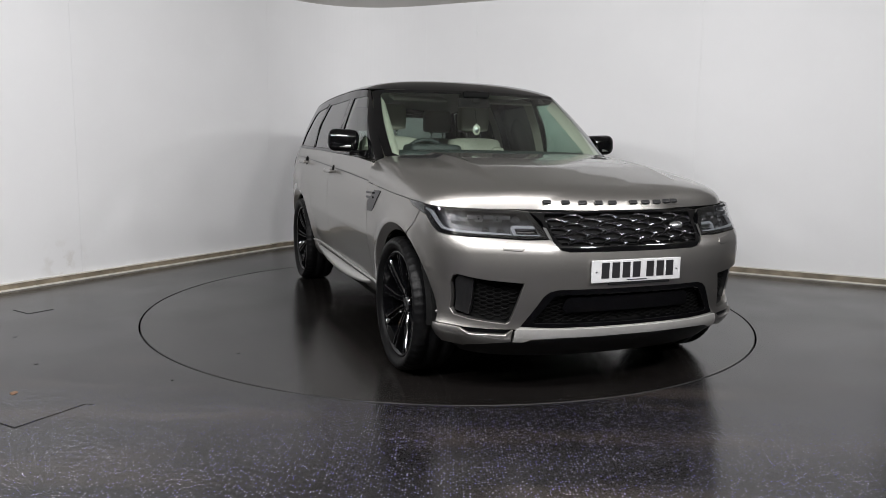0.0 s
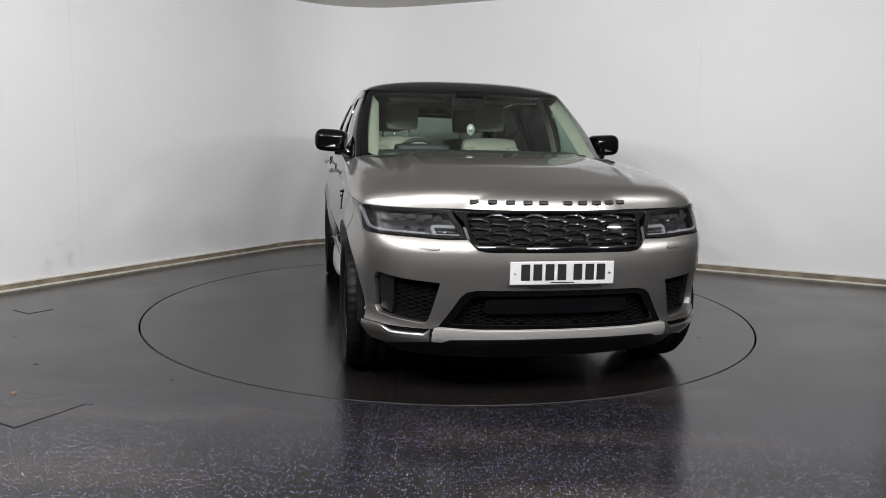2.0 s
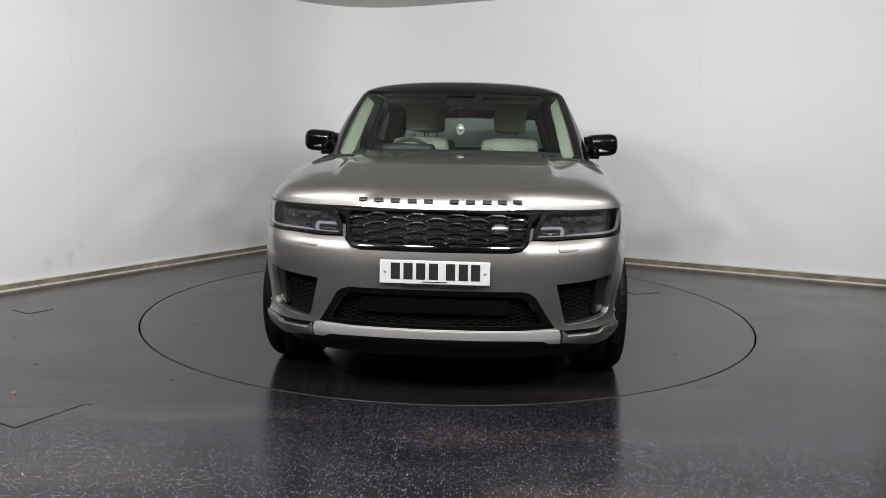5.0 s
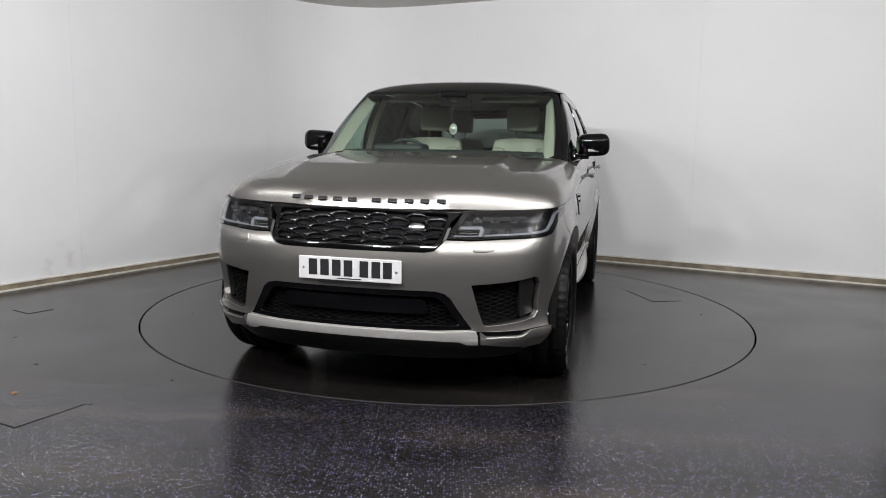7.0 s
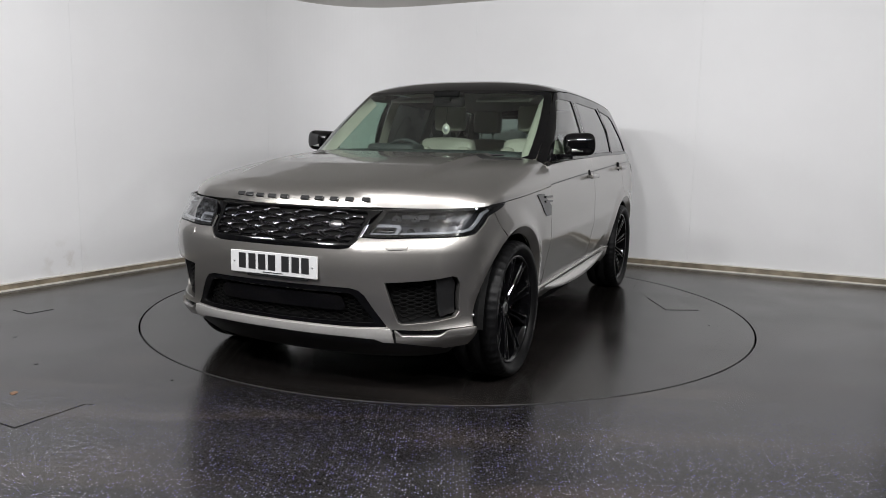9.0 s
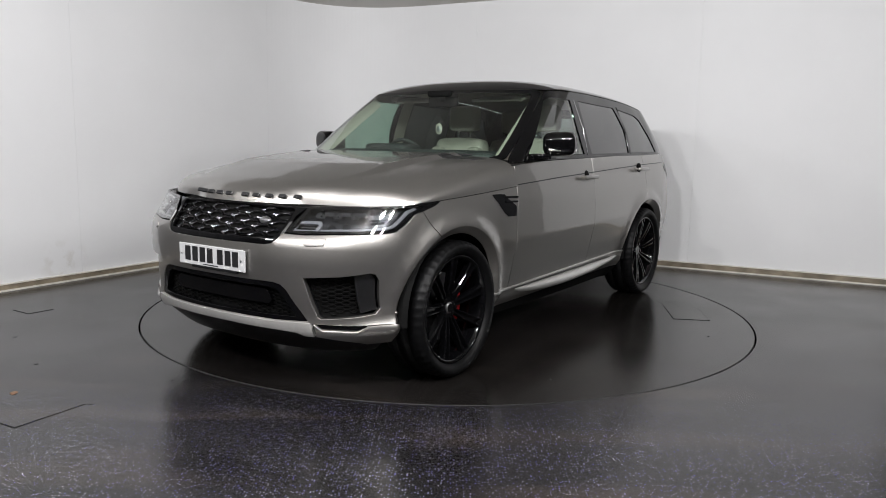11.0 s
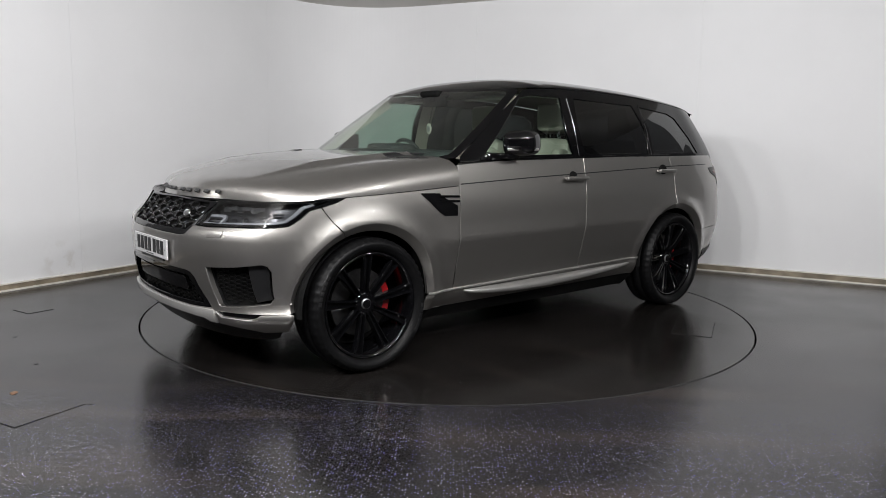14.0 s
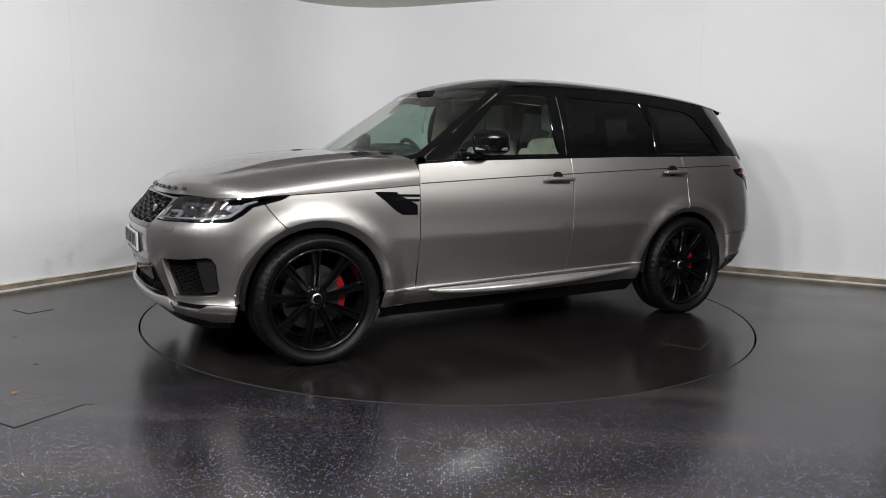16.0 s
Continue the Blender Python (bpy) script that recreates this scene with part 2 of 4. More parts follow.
def crumb(at, size, mat, seed, parent=None):
    """A flattened ragged scrap lying on the floor."""
    rnd = random.Random(seed)
    bm = bmesh.new()
    bmesh.ops.create_icosphere(bm, subdivisions=2, radius=1)
    for v in bm.verts:
        k = 1 + rnd.uniform(-.35, .35)
        v.co = Vector((v.co.x * size * k * 1.6, v.co.y * size * k, max(v.co.z, -.2) * size * .25 + .05 * size))
    bm.transform(Matrix.Translation((at[0], at[1], 0)) @ Matrix.Rotation(rnd.uniform(0, 6), 4, "Z"))
    if parent:
        return part("grit", bm, mat, parent)
    return tagged(mesh_object("floor_scrap", bm, mat), "tiny dry scrap of dirt on the floor", "dirt", "scraps on the floor")


M_SCRAP = material("dry_dirt", (0.16, 0.09, 0.055), rough=0.8, vary=0.4, scale=40)
for i_, (fx, fy) in enumerate(((-2.149, -2.223), (-1.70, -2.36), (-1.45, -1.98), (-2.75, -1.2), (-2.3, -1.75), (2.6, 1.0))):
    crumb((fx, fy), 0.007 if i_ else 0.016, M_PIT if i_ else M_SCRAP, i_)
for i_, (fx, fy) in enumerate(((1.95, 0.3), (1.5, -1.2), (-1.7, -0.9), (-0.6, 1.9), (1.2, 1.6))):
    crumb((fx, fy), 0.006, M_PIT, 20 + i_, turntable)

# ---------------------------------------------------------------- car: materials
def paint_material():
    m = material("silver_grey_metallic_paint", (0.325, 0.312, 0.296), rough=0.40, metal=0.96, coat=1.0, vary=0.03, scale=900)
    return m


def thin_glass(name, tint, gloss=1.0, base=0.075):
    """A single sheet of tinted glass: clear tint with a mirror sheen at grazing angles."""
    m = bpy.data.materials.new(name)
    m.use_nodes = True
    t = m.node_tree
    t.nodes.remove(t.nodes["Principled BSDF"])
    out = t.nodes["Material Output"]
    clear, shine = t.nodes.new("ShaderNodeBsdfTransparent"), t.nodes.new("ShaderNodeBsdfGlossy")
    clear.inputs[0].default_value = (*tint, 1)
    shine.inputs["Roughness"].default_value = 0.01
    shine.inputs["Color"].default_value = (gloss, gloss, gloss, 1)
    fr, mix = t.nodes.new("ShaderNodeLayerWeight"), t.nodes.new("ShaderNodeMixShader")
    fr.inputs["Blend"].default_value = 0.5
    power, lift = t.nodes.new("ShaderNodeMath"), t.nodes.new("ShaderNodeMath")
    power.operation, power.inputs[1].default_value = "POWER", 4.0
    lift.operation, lift.inputs[1].default_value, lift.inputs[2].default_value = "MULTIPLY_ADD", 0.9, base
    t.links.new(fr.outputs["Facing"], power.inputs[0])
    t.links.new(power.outputs[0], lift.inputs[0])
    t.links.new(lift.outputs[0], mix.inputs[0])
    t.links.new(clear.outputs[0], mix.inputs[1])
    t.links.new(shine.outputs[0], mix.inputs[2])
    t.links.new(mix.outputs[0], out.inputs[0])
    return m


M_PAINT = paint_material()
M_BLACK = material("gloss_black", (0.0018, 0.0018, 0.0021), rough=0.06, coat=0.0, vary=0.1)
M_GRILLE = material("black_chrome", (0.30, 0.30, 0.31), rough=0.22, metal=1.0, vary=0.1)
M_SATIN = material("satin_black_plastic", (0.0055, 0.0055, 0.006), rough=0.42, vary=0.15, scale=30, bump=0.15, bump_scale=400)
M_MESH = material("black_mesh_plastic", (0.004, 0.004, 0.004), rough=0.5, spec=0.12, vary=0.2, scale=60)
M_DARK = material("underbody_black", (0.004, 0.004, 0.004), rough=0.8, spec=0.1, vary=0.3)
M_RUBBER = material("tyre_rubber", (0.0034, 0.0034, 0.0037), rough=0.46, spec=0.14, vary=0.25, scale=14, bump=0.2, bump_scale=180)
M_RIM = material("gloss_black_alloy", (0.0022, 0.0022, 0.0026), rough=0.06, spec=0.4, metal=0.0, coat=0.0, vary=0.1)
M_RED = material("red_caliper_paint", (0.30, 0.008, 0.011), rough=0.3, coat=0.5, vary=0.08)
M_STEEL = material("brushed_steel", (0.42, 0.42, 0.43), rough=0.32, metal=1.0, vary=0.12, scale=40)
M_DISC = material("worn_brake_disc", (0.10, 0.10, 0.10), rough=0.4, metal=1.0, vary=0.2, scale=40)
M_CHROME = material("chrome", (0.75, 0.76, 0.78), rough=0.08, metal=1.0, vary=0.02)
M_SILVER = material("satin_silver_trim", (0.55, 0.54, 0.52), rough=0.3, metal=0.85, coat=0.4, vary=0.04)
M_LIP = material("bright_silver_paint", (0.38, 0.372, 0.36), rough=0.35, metal=0.35, coat=0.6, vary=0.03, scale=60)
M_PLATE = material("white_plate", (0.47, 0.47, 0.475), rough=0.35, vary=0.03, scale=20)
M_INK = material("plate_black", (0.012, 0.012, 0.013), rough=0.4, vary=0.1)
M_CREAM = material("cream_leather", (0.41, 0.39, 0.33), rough=0.5, vary=0.07, scale=7, bump=0.25, bump_scale=300)
M_DASH = material("dark_dashboard", (0.03, 0.034, 0.034), rough=0.55, vary=0.2, scale=20, bump=0.2, bump_scale=300)
M_LENS = material("lamp_reflector", (0.26, 0.265, 0.28), rough=0.12, metal=0.9, vary=0.1, scale=30)
M_DRL = material("lamp_light_guide", (0.15, 0.155, 0.168), rough=0.3, coat=0.6, vary=0.05)
M_LAMPBACK = material("lamp_housing", (0.05, 0.051, 0.056), rough=0.24, metal=0.5, vary=0.3, scale=25)
M_TAIL = material("tail_lamp_red", (0.25, 0.012, 0.014), rough=0.1, coat=1.0, vary=0.2, scale=40)
M_GLASS = thin_glass("windscreen_glass", (0.52, 0.655, 0.58))
M_PRIVACY = thin_glass("privacy_glass", (0.030, 0.031, 0.033), base=0.09)
M_REAR = thin_glass("tinted_rear_glass", (0.36, 0.38, 0.37))
M_CLEAR = thin_glass("lamp_cover", (0.9, 0.91, 0.92))


# ---------------------------------------------------------------- car: surfaces
def smooth(keys, values):
    """A smooth curve through values at keys (vectorised, straight beyond the ends)."""
    k, v = np.array(keys, float), np.array(values, float)
    h = np.diff(k)
    d = np.diff(v) / h
    m = np.empty(len(k))
    m[0], m[-1] = d[0], d[-1]
    m[1:-1] = (d[:-1] * h[1:] + d[1:] * h[:-1]) / (h[1:] + h[:-1])

    def at(q):
        q = np.asarray(q, float)
        i = np.clip(np.searchsorted(k, q) - 1, 0, len(h) - 1)
        u = (q - k[i]) / h[i]
        c = np.clip(u, 0, 1)
        r = (2 * c**3 - 3 * c**2 + 1) * v[i] + (c**3 - 2 * c**2 + c) * h[i] * m[i] + (3 * c**2 - 2 * c**3) * v[i + 1] + (c**3 - c**2) * h[i] * m[i + 1]
        return r + (u - c) * h[i] * np.where(u < 0, m[i], m[i + 1])
    return at


HUB_F, HUB_R, HUB_Z, TYRE_R = -1.463, 1.505, 0.376, 0.376
ARCH_F, ARCH_R, ARCH_Z = -1.468, 1.498, 0.380      # centres of the wheel arches
LIP_R = 1.10

# lower body: plan knots at mid height, with what the height does to them
BX = [0, .25, .5, .69, .828, .908, .945, .966, .972, .972, .972, .972, .972, .968, .95, .905, .74, .42, 0]
BY = [-2.312, -2.303, -2.265, -2.195, -2.102, -1.975, -1.80, -1.5, -1.0, -.4, .4, 1.0, 1.5, 1.85, 2.09, 2.28, 2.43, 2.50, 2.53]
BWF = [1, 1, 1, .95, .8, .6, .35, .1] + [0] * 11
BWS = [0, .1, .3, .5, .8, 1] + [1] * 9 + [.8, .5, .2, 0]
BWR = [0] * 12 + [.05, .3, .6, .85, 1, 1, 1]
BS = np.concatenate([[0], np.cumsum(np.hypot(np.diff(BX), np.diff(BY)))])
b_x, b_y, b_wf, b_ws, b_wr = (smooth(BS, v) for v in (BX, BY, BWF, BWS, BWR))
front_set = smooth([.15, .22, .29, .35, .42, .50, .60, .74, .79, .84, .89, .95, 1.02], [.22, .13, .06, .028, .022, .008, 0, 0, .012, .055, .098, .140, .2])
side_set = smooth([.16, .22, .30, .36, .40, .46, .56, .66, .80, .93, 1.03, 1.12, 1.20, 1.28], [-.18, -.12, -.050, -.016, -.034, -.038, -.024, -.008, .003, .003, -.010, -.026, -.045, -.07])
door_set = smooth([.36, .40, .43, .46, .50, .58, .64, .685, .702, .74, .80, .90], [-.019, -.019, -.0095, -.003, .0015, .004, .006, .0095, .0105, .007, .002, 0])
sill_set = smooth([.16, .22, .30, .36, .40, .43], [-.015, -.026, -.031, -.027, -.002, 0])
rear_set = smooth([.2, .3, .42, .6, .8, .95, 1.1, 1.25], [-.4, -.22, -.08, 0, -.02, -.06, -.1, -.2])


def lower(s, z):
    s, z = np.asarray(s, float), np.asarray(z, float)
    a, sign = np.abs(s), np.where(s < 0, -1.0, 1.0)
    a, sign = np.where(a > BS[-1], 2 * BS[-1] - a, a), np.where(a > BS[-1], -sign, sign)
    x = b_x(a) + b_ws(a) * side_set(z)
    y = b_y(a) + b_wf(a) * front_set(z) + b_wr(a) * rear_set(z)
    # the doors turn in below a soft crease
    k0, k1 = np.clip((y + 1.10) / .22, 0, 1), np.clip((1.22 - y) / .25, 0, 1)
    x = x + door_set(np.clip(z - .017 * (y + .2), .36, .90)) * (k0 * k0 * (3 - 2 * k0)) * (k1 * k1 * (3 - 2 * k1)) * (np.abs(x) > .8)
    x = x + sill_set(np.clip(z, .16, .43)) * np.clip((y + 1.16) / .12, 0, 1) * (np.abs(x) > .7)
    for hub in (ARCH_F, ARCH_R):
        r = np.hypot((y - hub) / .422, (z - ARCH_Z) / .412)
        flare = np.where(r > LIP_R, .024 * np.exp(-((r - LIP_R) / .15) ** 2), .024 - .34 * (LIP_R - np.maximum(r, .9)))
        x = x + np.maximum(flare, -.012) * (np.abs(x) > .7)
    return np.stack([sign * np.maximum(x, 0), y, z], -1)


# glasshouse: plan knots at the waist and at the roof
GX0 = [0, .35, .595, .768, .868, .908, .914, .918, .917, .914, .906, .885, .82, .58, .30, 0]
GY0 = [-1.0, -.97, -.90, -.805, -.68, -.45, 0, .5, .9, 1.3, 1.7, 2.04, 2.25, 2.38, 2.43, 2.44]
GX1 = [0, .33, .565, .700, .748, .757, .756, .748, .748, .744, .733, .705, .64, .47, .24, 0]
GY1 = [-.245, -.232, -.196, -.142, -.055, .17, .5, .8, 1.05, 1.35, 1.65, 1.87, 2.01, 2.09, 2.12, 2.13]
GS = np.concatenate([[0], np.cumsum(np.hypot(np.diff(GX0), np.diff(GY0)))])
g_x0, g_y0, g_x1, g_y1 = (smooth(GS, v) for v in (GX0, GY0, GX1, GY1))


def upper(s, z):
    s, z = np.asarray(s, float), np.asarray(z, float)
    a, sign = np.abs(s), np.where(s < 0, -1.0, 1.0)
    a, sign = np.where(a > GS[-1], 2 * GS[-1] - a, a), np.where(a > GS[-1], -sign, sign)
    k = (z - 1.19) / .46
    bulge = .13 * k * (1 - k) * np.clip(a / .9, 0, 1)
    x = g_x0(a) * (1 - k) + g_x1(a) * k + bulge * .7
    y = g_y0(a) * (1 - k) + g_y1(a) * k
    return np.stack([sign * np.maximum(x, 0), y, z], -1)


def sx(surf, x, z, s0=0.0, s1=1.35):
    """Where the surface has this x at that height, on its front."""
    q = np.linspace(s0, s1, 500)
    return float(np.interp(abs(x), np.maximum.accumulate(surf(q, np.full(500, z))[:, 0]) + 1e-9 * np.arange(500), q)) * (-1 if x < 0 else 1)


def sy(surf, y, z, s0=0.6, s1=5.6):
    """Where the surface has this y at that height, on its side."""
    q = np.linspace(s0, s1, 1500)
    return float(np.interp(y, surf(q, np.full(1500, z))[:, 1], q))


def outline(surf, *points):
    """Points ('x', x, z) of the front or ('y', y, z) of the side, as places on the surface."""
    return [((sx if k == "x" else sy)(surf, v, z), z) for k, v, z in points]


def normals_of(surf, a, b, flip=1):
    e = 2e-3
    n = np.cross(surf(a + e, b) - surf(a - e, b), surf(a, b + e) - surf(a, b - e))
    return flip * n / np.maximum(np.linalg.norm(n, axis=1, keepdims=True), 1e-9)


def raised(surf, d):
    def at(a, b):
        a, b = np.atleast_1d(np.asarray(a, float)), np.atleast_1d(np.asarray(b, float))
        return surf(a, b) + normals_of(surf, a, b) * np.reshape(d, (-1, 1) if np.ndim(d) else (1,))
    return at


def inside(poly, px, py):
    """Which of the points lie in the polygon."""
    p = np.array(poly)
    q = np.roll(p, -1, 0)
    hit = np.zeros(len(px), bool)
    for (x0, y0), (x1, y1) in zip(p, q):
        c = (y0 > py) != (y1 > py)
        with np.errstate(divide="ignore", invalid="ignore"):
            hit ^= c & (px < (x1 - x0) * (py - y0) / (y1 - y0 + 1e-15) + x0)
    return hit


def dense(poly, step):
    out = []
    for (x0, y0), (x1, y1) in zip(poly, poly[1:] + poly[:1]):
        n = max(1, int(math.hypot(x1 - x0, y1 - y0) / step + 0.999))
        out += [(x0 + (x1 - x0) * i / n, y0 + (y1 - y0) * i / n) for i in range(n)]
    return out


def panel(name, surf, outer, mat, parent, holes=(), step=.05, lip=.012, label="", flip=1, lines=()):
    """A sheet-metal panel or pane: the part of a surface within an outline, with its edges turned in."""
    from mathutils.geometry import delaunay_2d_cdt
    loops = [dense(list(p), step * .6) for p in (outer, *holes)]
    pts, edges = [], []
    for lp in loops:
        n0 = len(pts)
        pts += lp
        edges += [(n0 + i, n0 + (i + 1) % len(lp)) for i in range(len(lp))]
    o = np.array(loops[0])
    gx, gy = np.meshgrid(np.arange(o[:, 0].min() + step * .37, o[:, 0].max(), step), np.arange(o[:, 1].min() + step * .41, o[:, 1].max(), step))
    gx, gy = gx.ravel(), gy.ravel()
    ok = inside(loops[0], gx, gy)
    for lp in loops[1:]:
        ok &= ~inside(lp, gx, gy)
    # creases that run across the panel
    rim = np.array(pts)
    for line in lines:
        q = np.array(line)
        good = inside(loops[0], q[:, 0], q[:, 1])
        for lp in loops[1:]:
            good &= ~inside(lp, q[:, 0], q[:, 1])
        good &= np.min(np.hypot(q[:, :1] - rim[None, :, 0], q[:, 1:] - rim[None, :, 1]), 1) > .008
        last = None
        for i, p in enumerate(line):
            if good[i]:
                pts.append(tuple(p))
                if last == i - 1:
                    edges.append((len(pts) - 2, len(pts) - 1))
                last = i
    rim = np.array(pts)
    if ok.any():
        near = np.min(np.hypot(gx[:, None] - rim[None, :, 0], gy[:, None] - rim[None, :, 1]), 1) < step * .35
        ok &= ~near
    pts += list(zip(gx[ok].tolist(), gy[ok].tolist()))
    co, _, faces, *_ = delaunay_2d_cdt([Vector(p) for p in pts], edges, [], 0, 1e-6)
    uv = np.array([tuple(c) for c in co])
    tri = np.array([tuple(f) for f in faces if len(f) == 3])
    mid = uv[tri].mean(1)
    keep = inside(loops[0], mid[:, 0], mid[:, 1])
    for lp in loops[1:]:
        keep &= ~inside(lp, mid[:, 0], mid[:, 1])
    tri = tri[keep]
    pos = surf(uv[:, 0], uv[:, 1])
    nor = normals_of(surf, uv[:, 0], uv[:, 1], flip)
    fn = np.cross(pos[tri[:, 1]] - pos[tri[:, 0]], pos[tri[:, 2]] - pos[tri[:, 0]])
    turn = (fn * nor[tri[:, 0]]).sum(1) < 0
    tri[turn] = tri[turn][:, ::-1]
    verts, norms, polys = pos.tolist(), nor.tolist(), tri.tolist()
    if lip:
        count = {}
        for a, b, c in tri.tolist():
            for e in ((a, b), (b, c), (c, a)):
                count[tuple(sorted(e))] = count.get(tuple(sorted(e)), 0) + 1
        for a, b, c in tri.tolist():
            for i, j in ((a, b), (b, c), (c, a)):
                if count[tuple(sorted((i, j)))] == 1:
                    side = np.cross(pos[j] - pos[i], nor[i])
                    side /= max(np.linalg.norm(side), 1e-9)
                    n0 = len(verts)
                    ch = min(.0022, lip * .3)
                    p_i, p_j = pos[i] + side * ch - nor[i] * ch, pos[j] + side * ch - nor[j] * ch
                    slope = (side + nor[i]) * .7071
                    verts += [pos[i].tolist(), pos[j].tolist(), p_j.tolist(), p_i.tolist(), p_i.tolist(), p_j.tolist(), (p_j - nor[j] * lip).tolist(), (p_i - nor[i] * lip).tolist()]
                    norms += [slope.tolist()] * 4 + [side.tolist()] * 4
                    polys += [(n0 + 1, n0, n0 + 3, n0 + 2), (n0 + 5, n0 + 4, n0 + 7, n0 + 6)]
    used = sorted({i for p in polys for i in p})
    back = {o_: i for i, o_ in enumerate(used)}
    me = bpy.data.meshes.new(name)
    me.from_pydata([verts[i] for i in used], [], [[back[i] for i in p] for p in polys])
    me.shade_smooth()
    me.normals_split_custom_set_from_vertices([norms[i] for i in used])
    me.materials.append(mat)
    ob = new(name, me)
    ob.parent = parent
    return tagged(ob, label)


def grid_bm(rows):
    """A sheet through rows of points."""
    bm = bmesh.new()
    vs = [[bm.verts.new(p) for p in r] for r in rows]
    for a, b in zip(vs, vs[1:]):
        for i in range(len(a) - 1):
            bm.faces.new((a[i], a[i + 1], b[i + 1], b[i]))
    return bm


def lathe(profile, n=64, axis="x"):
    """A body turned about the x axis from (x, r) pairs."""
    bm = bmesh.new()
    rings = [[bm.verts.new((x, r * math.cos(2 * math.pi * i / n), r * math.sin(2 * math.pi * i / n))) for i in range(n)] for x, r in profile]
    for a, b in zip(rings, rings[1:]):
        for i in range(n):
            j = (i + 1) % n
            bm.faces.new((a[i], a[j], b[j], b[i]))
    bmesh.ops.recalc_face_normals(bm, faces=bm.faces)
    return bm


def blob(half, at, power=0.5, n=28, turn=None):
    """A rounded block (superellipsoid)."""
    bm = bmesh.new()
    bmesh.ops.create_uvsphere(bm, u_segments=n, v_segments=n // 2 + 2, radius=1)
    for v in bm.verts:
        p = v.co.normalized()
        q = [math.copysign(abs(c) ** power, c) for c in p]
        m = max(abs(c) for c in q)
        v.co = Vector([c * h for c, h in zip(q, half)]) / (0.35 + 0.65 * m) if power < 1 else Vector([c * h for c, h in zip(p, half)])
    bm.transform(Matrix.Translation(at) @ (turn or Matrix()))
    return bm


def tube(points, r, n=10, closed=False):
    """A round bar along points."""
    bm = bmesh.new()
    pts = [Vector(p) for p in points]
    rings = []
    for i, p in enumerate(pts):
        a = pts[i - 1] if i or closed else pts[0]
        b = pts[(i + 1) % len(pts)] if closed else pts[min(i + 1, len(pts) - 1)]
        q = (b - a).to_track_quat("Z", "Y")
        rings.append([bm.verts.new(p + q @ Vector((r * math.cos(2 * math.pi * k / n), r * math.sin(2 * math.pi * k / n), 0))) for k in range(n)])
    m = len(rings)
    for i in range(m if closed else m - 1):
        a, b = rings[i], rings[(i + 1) % m]
        for k in range(n):
            bm.faces.new((a[k], a[(k + 1) % n], b[(k + 1) % n], b[k]))
    if not closed:
        bm.faces.new(rings[0][::-1])
        bm.faces.new(rings[-1])
    return bm


def arch(hub, a0, a1, n=26, ry=.422, rz=.412):
    """Points of a wheel arch in y and z, by degrees from the front, over the top."""
    return [(hub - ry * math.cos(math.radians(a0 + (a1 - a0) * i / n)), ARCH_Z + rz * math.sin(math.radians(a0 + (a1 - a0) * i / n))) for i in range(n + 1)]


def ypts(pts):
    return [("y", y, z) for y, z in pts]


car = tagged(new("car"), "silver-grey metallic luxury SUV with gloss black roof and wheels", "car")
MIRROR = (1, -1)


def flipped(poly, sgn):
    return [(s * sgn, z) for s, z in poly]


# ---------------------------------------------------------------- car: body panels
shut_z = smooth([-2.2, -1.92, -1.66, -1.28, -.83, -.6], [.948, .963, .976, .996, 1.024, 1.04])


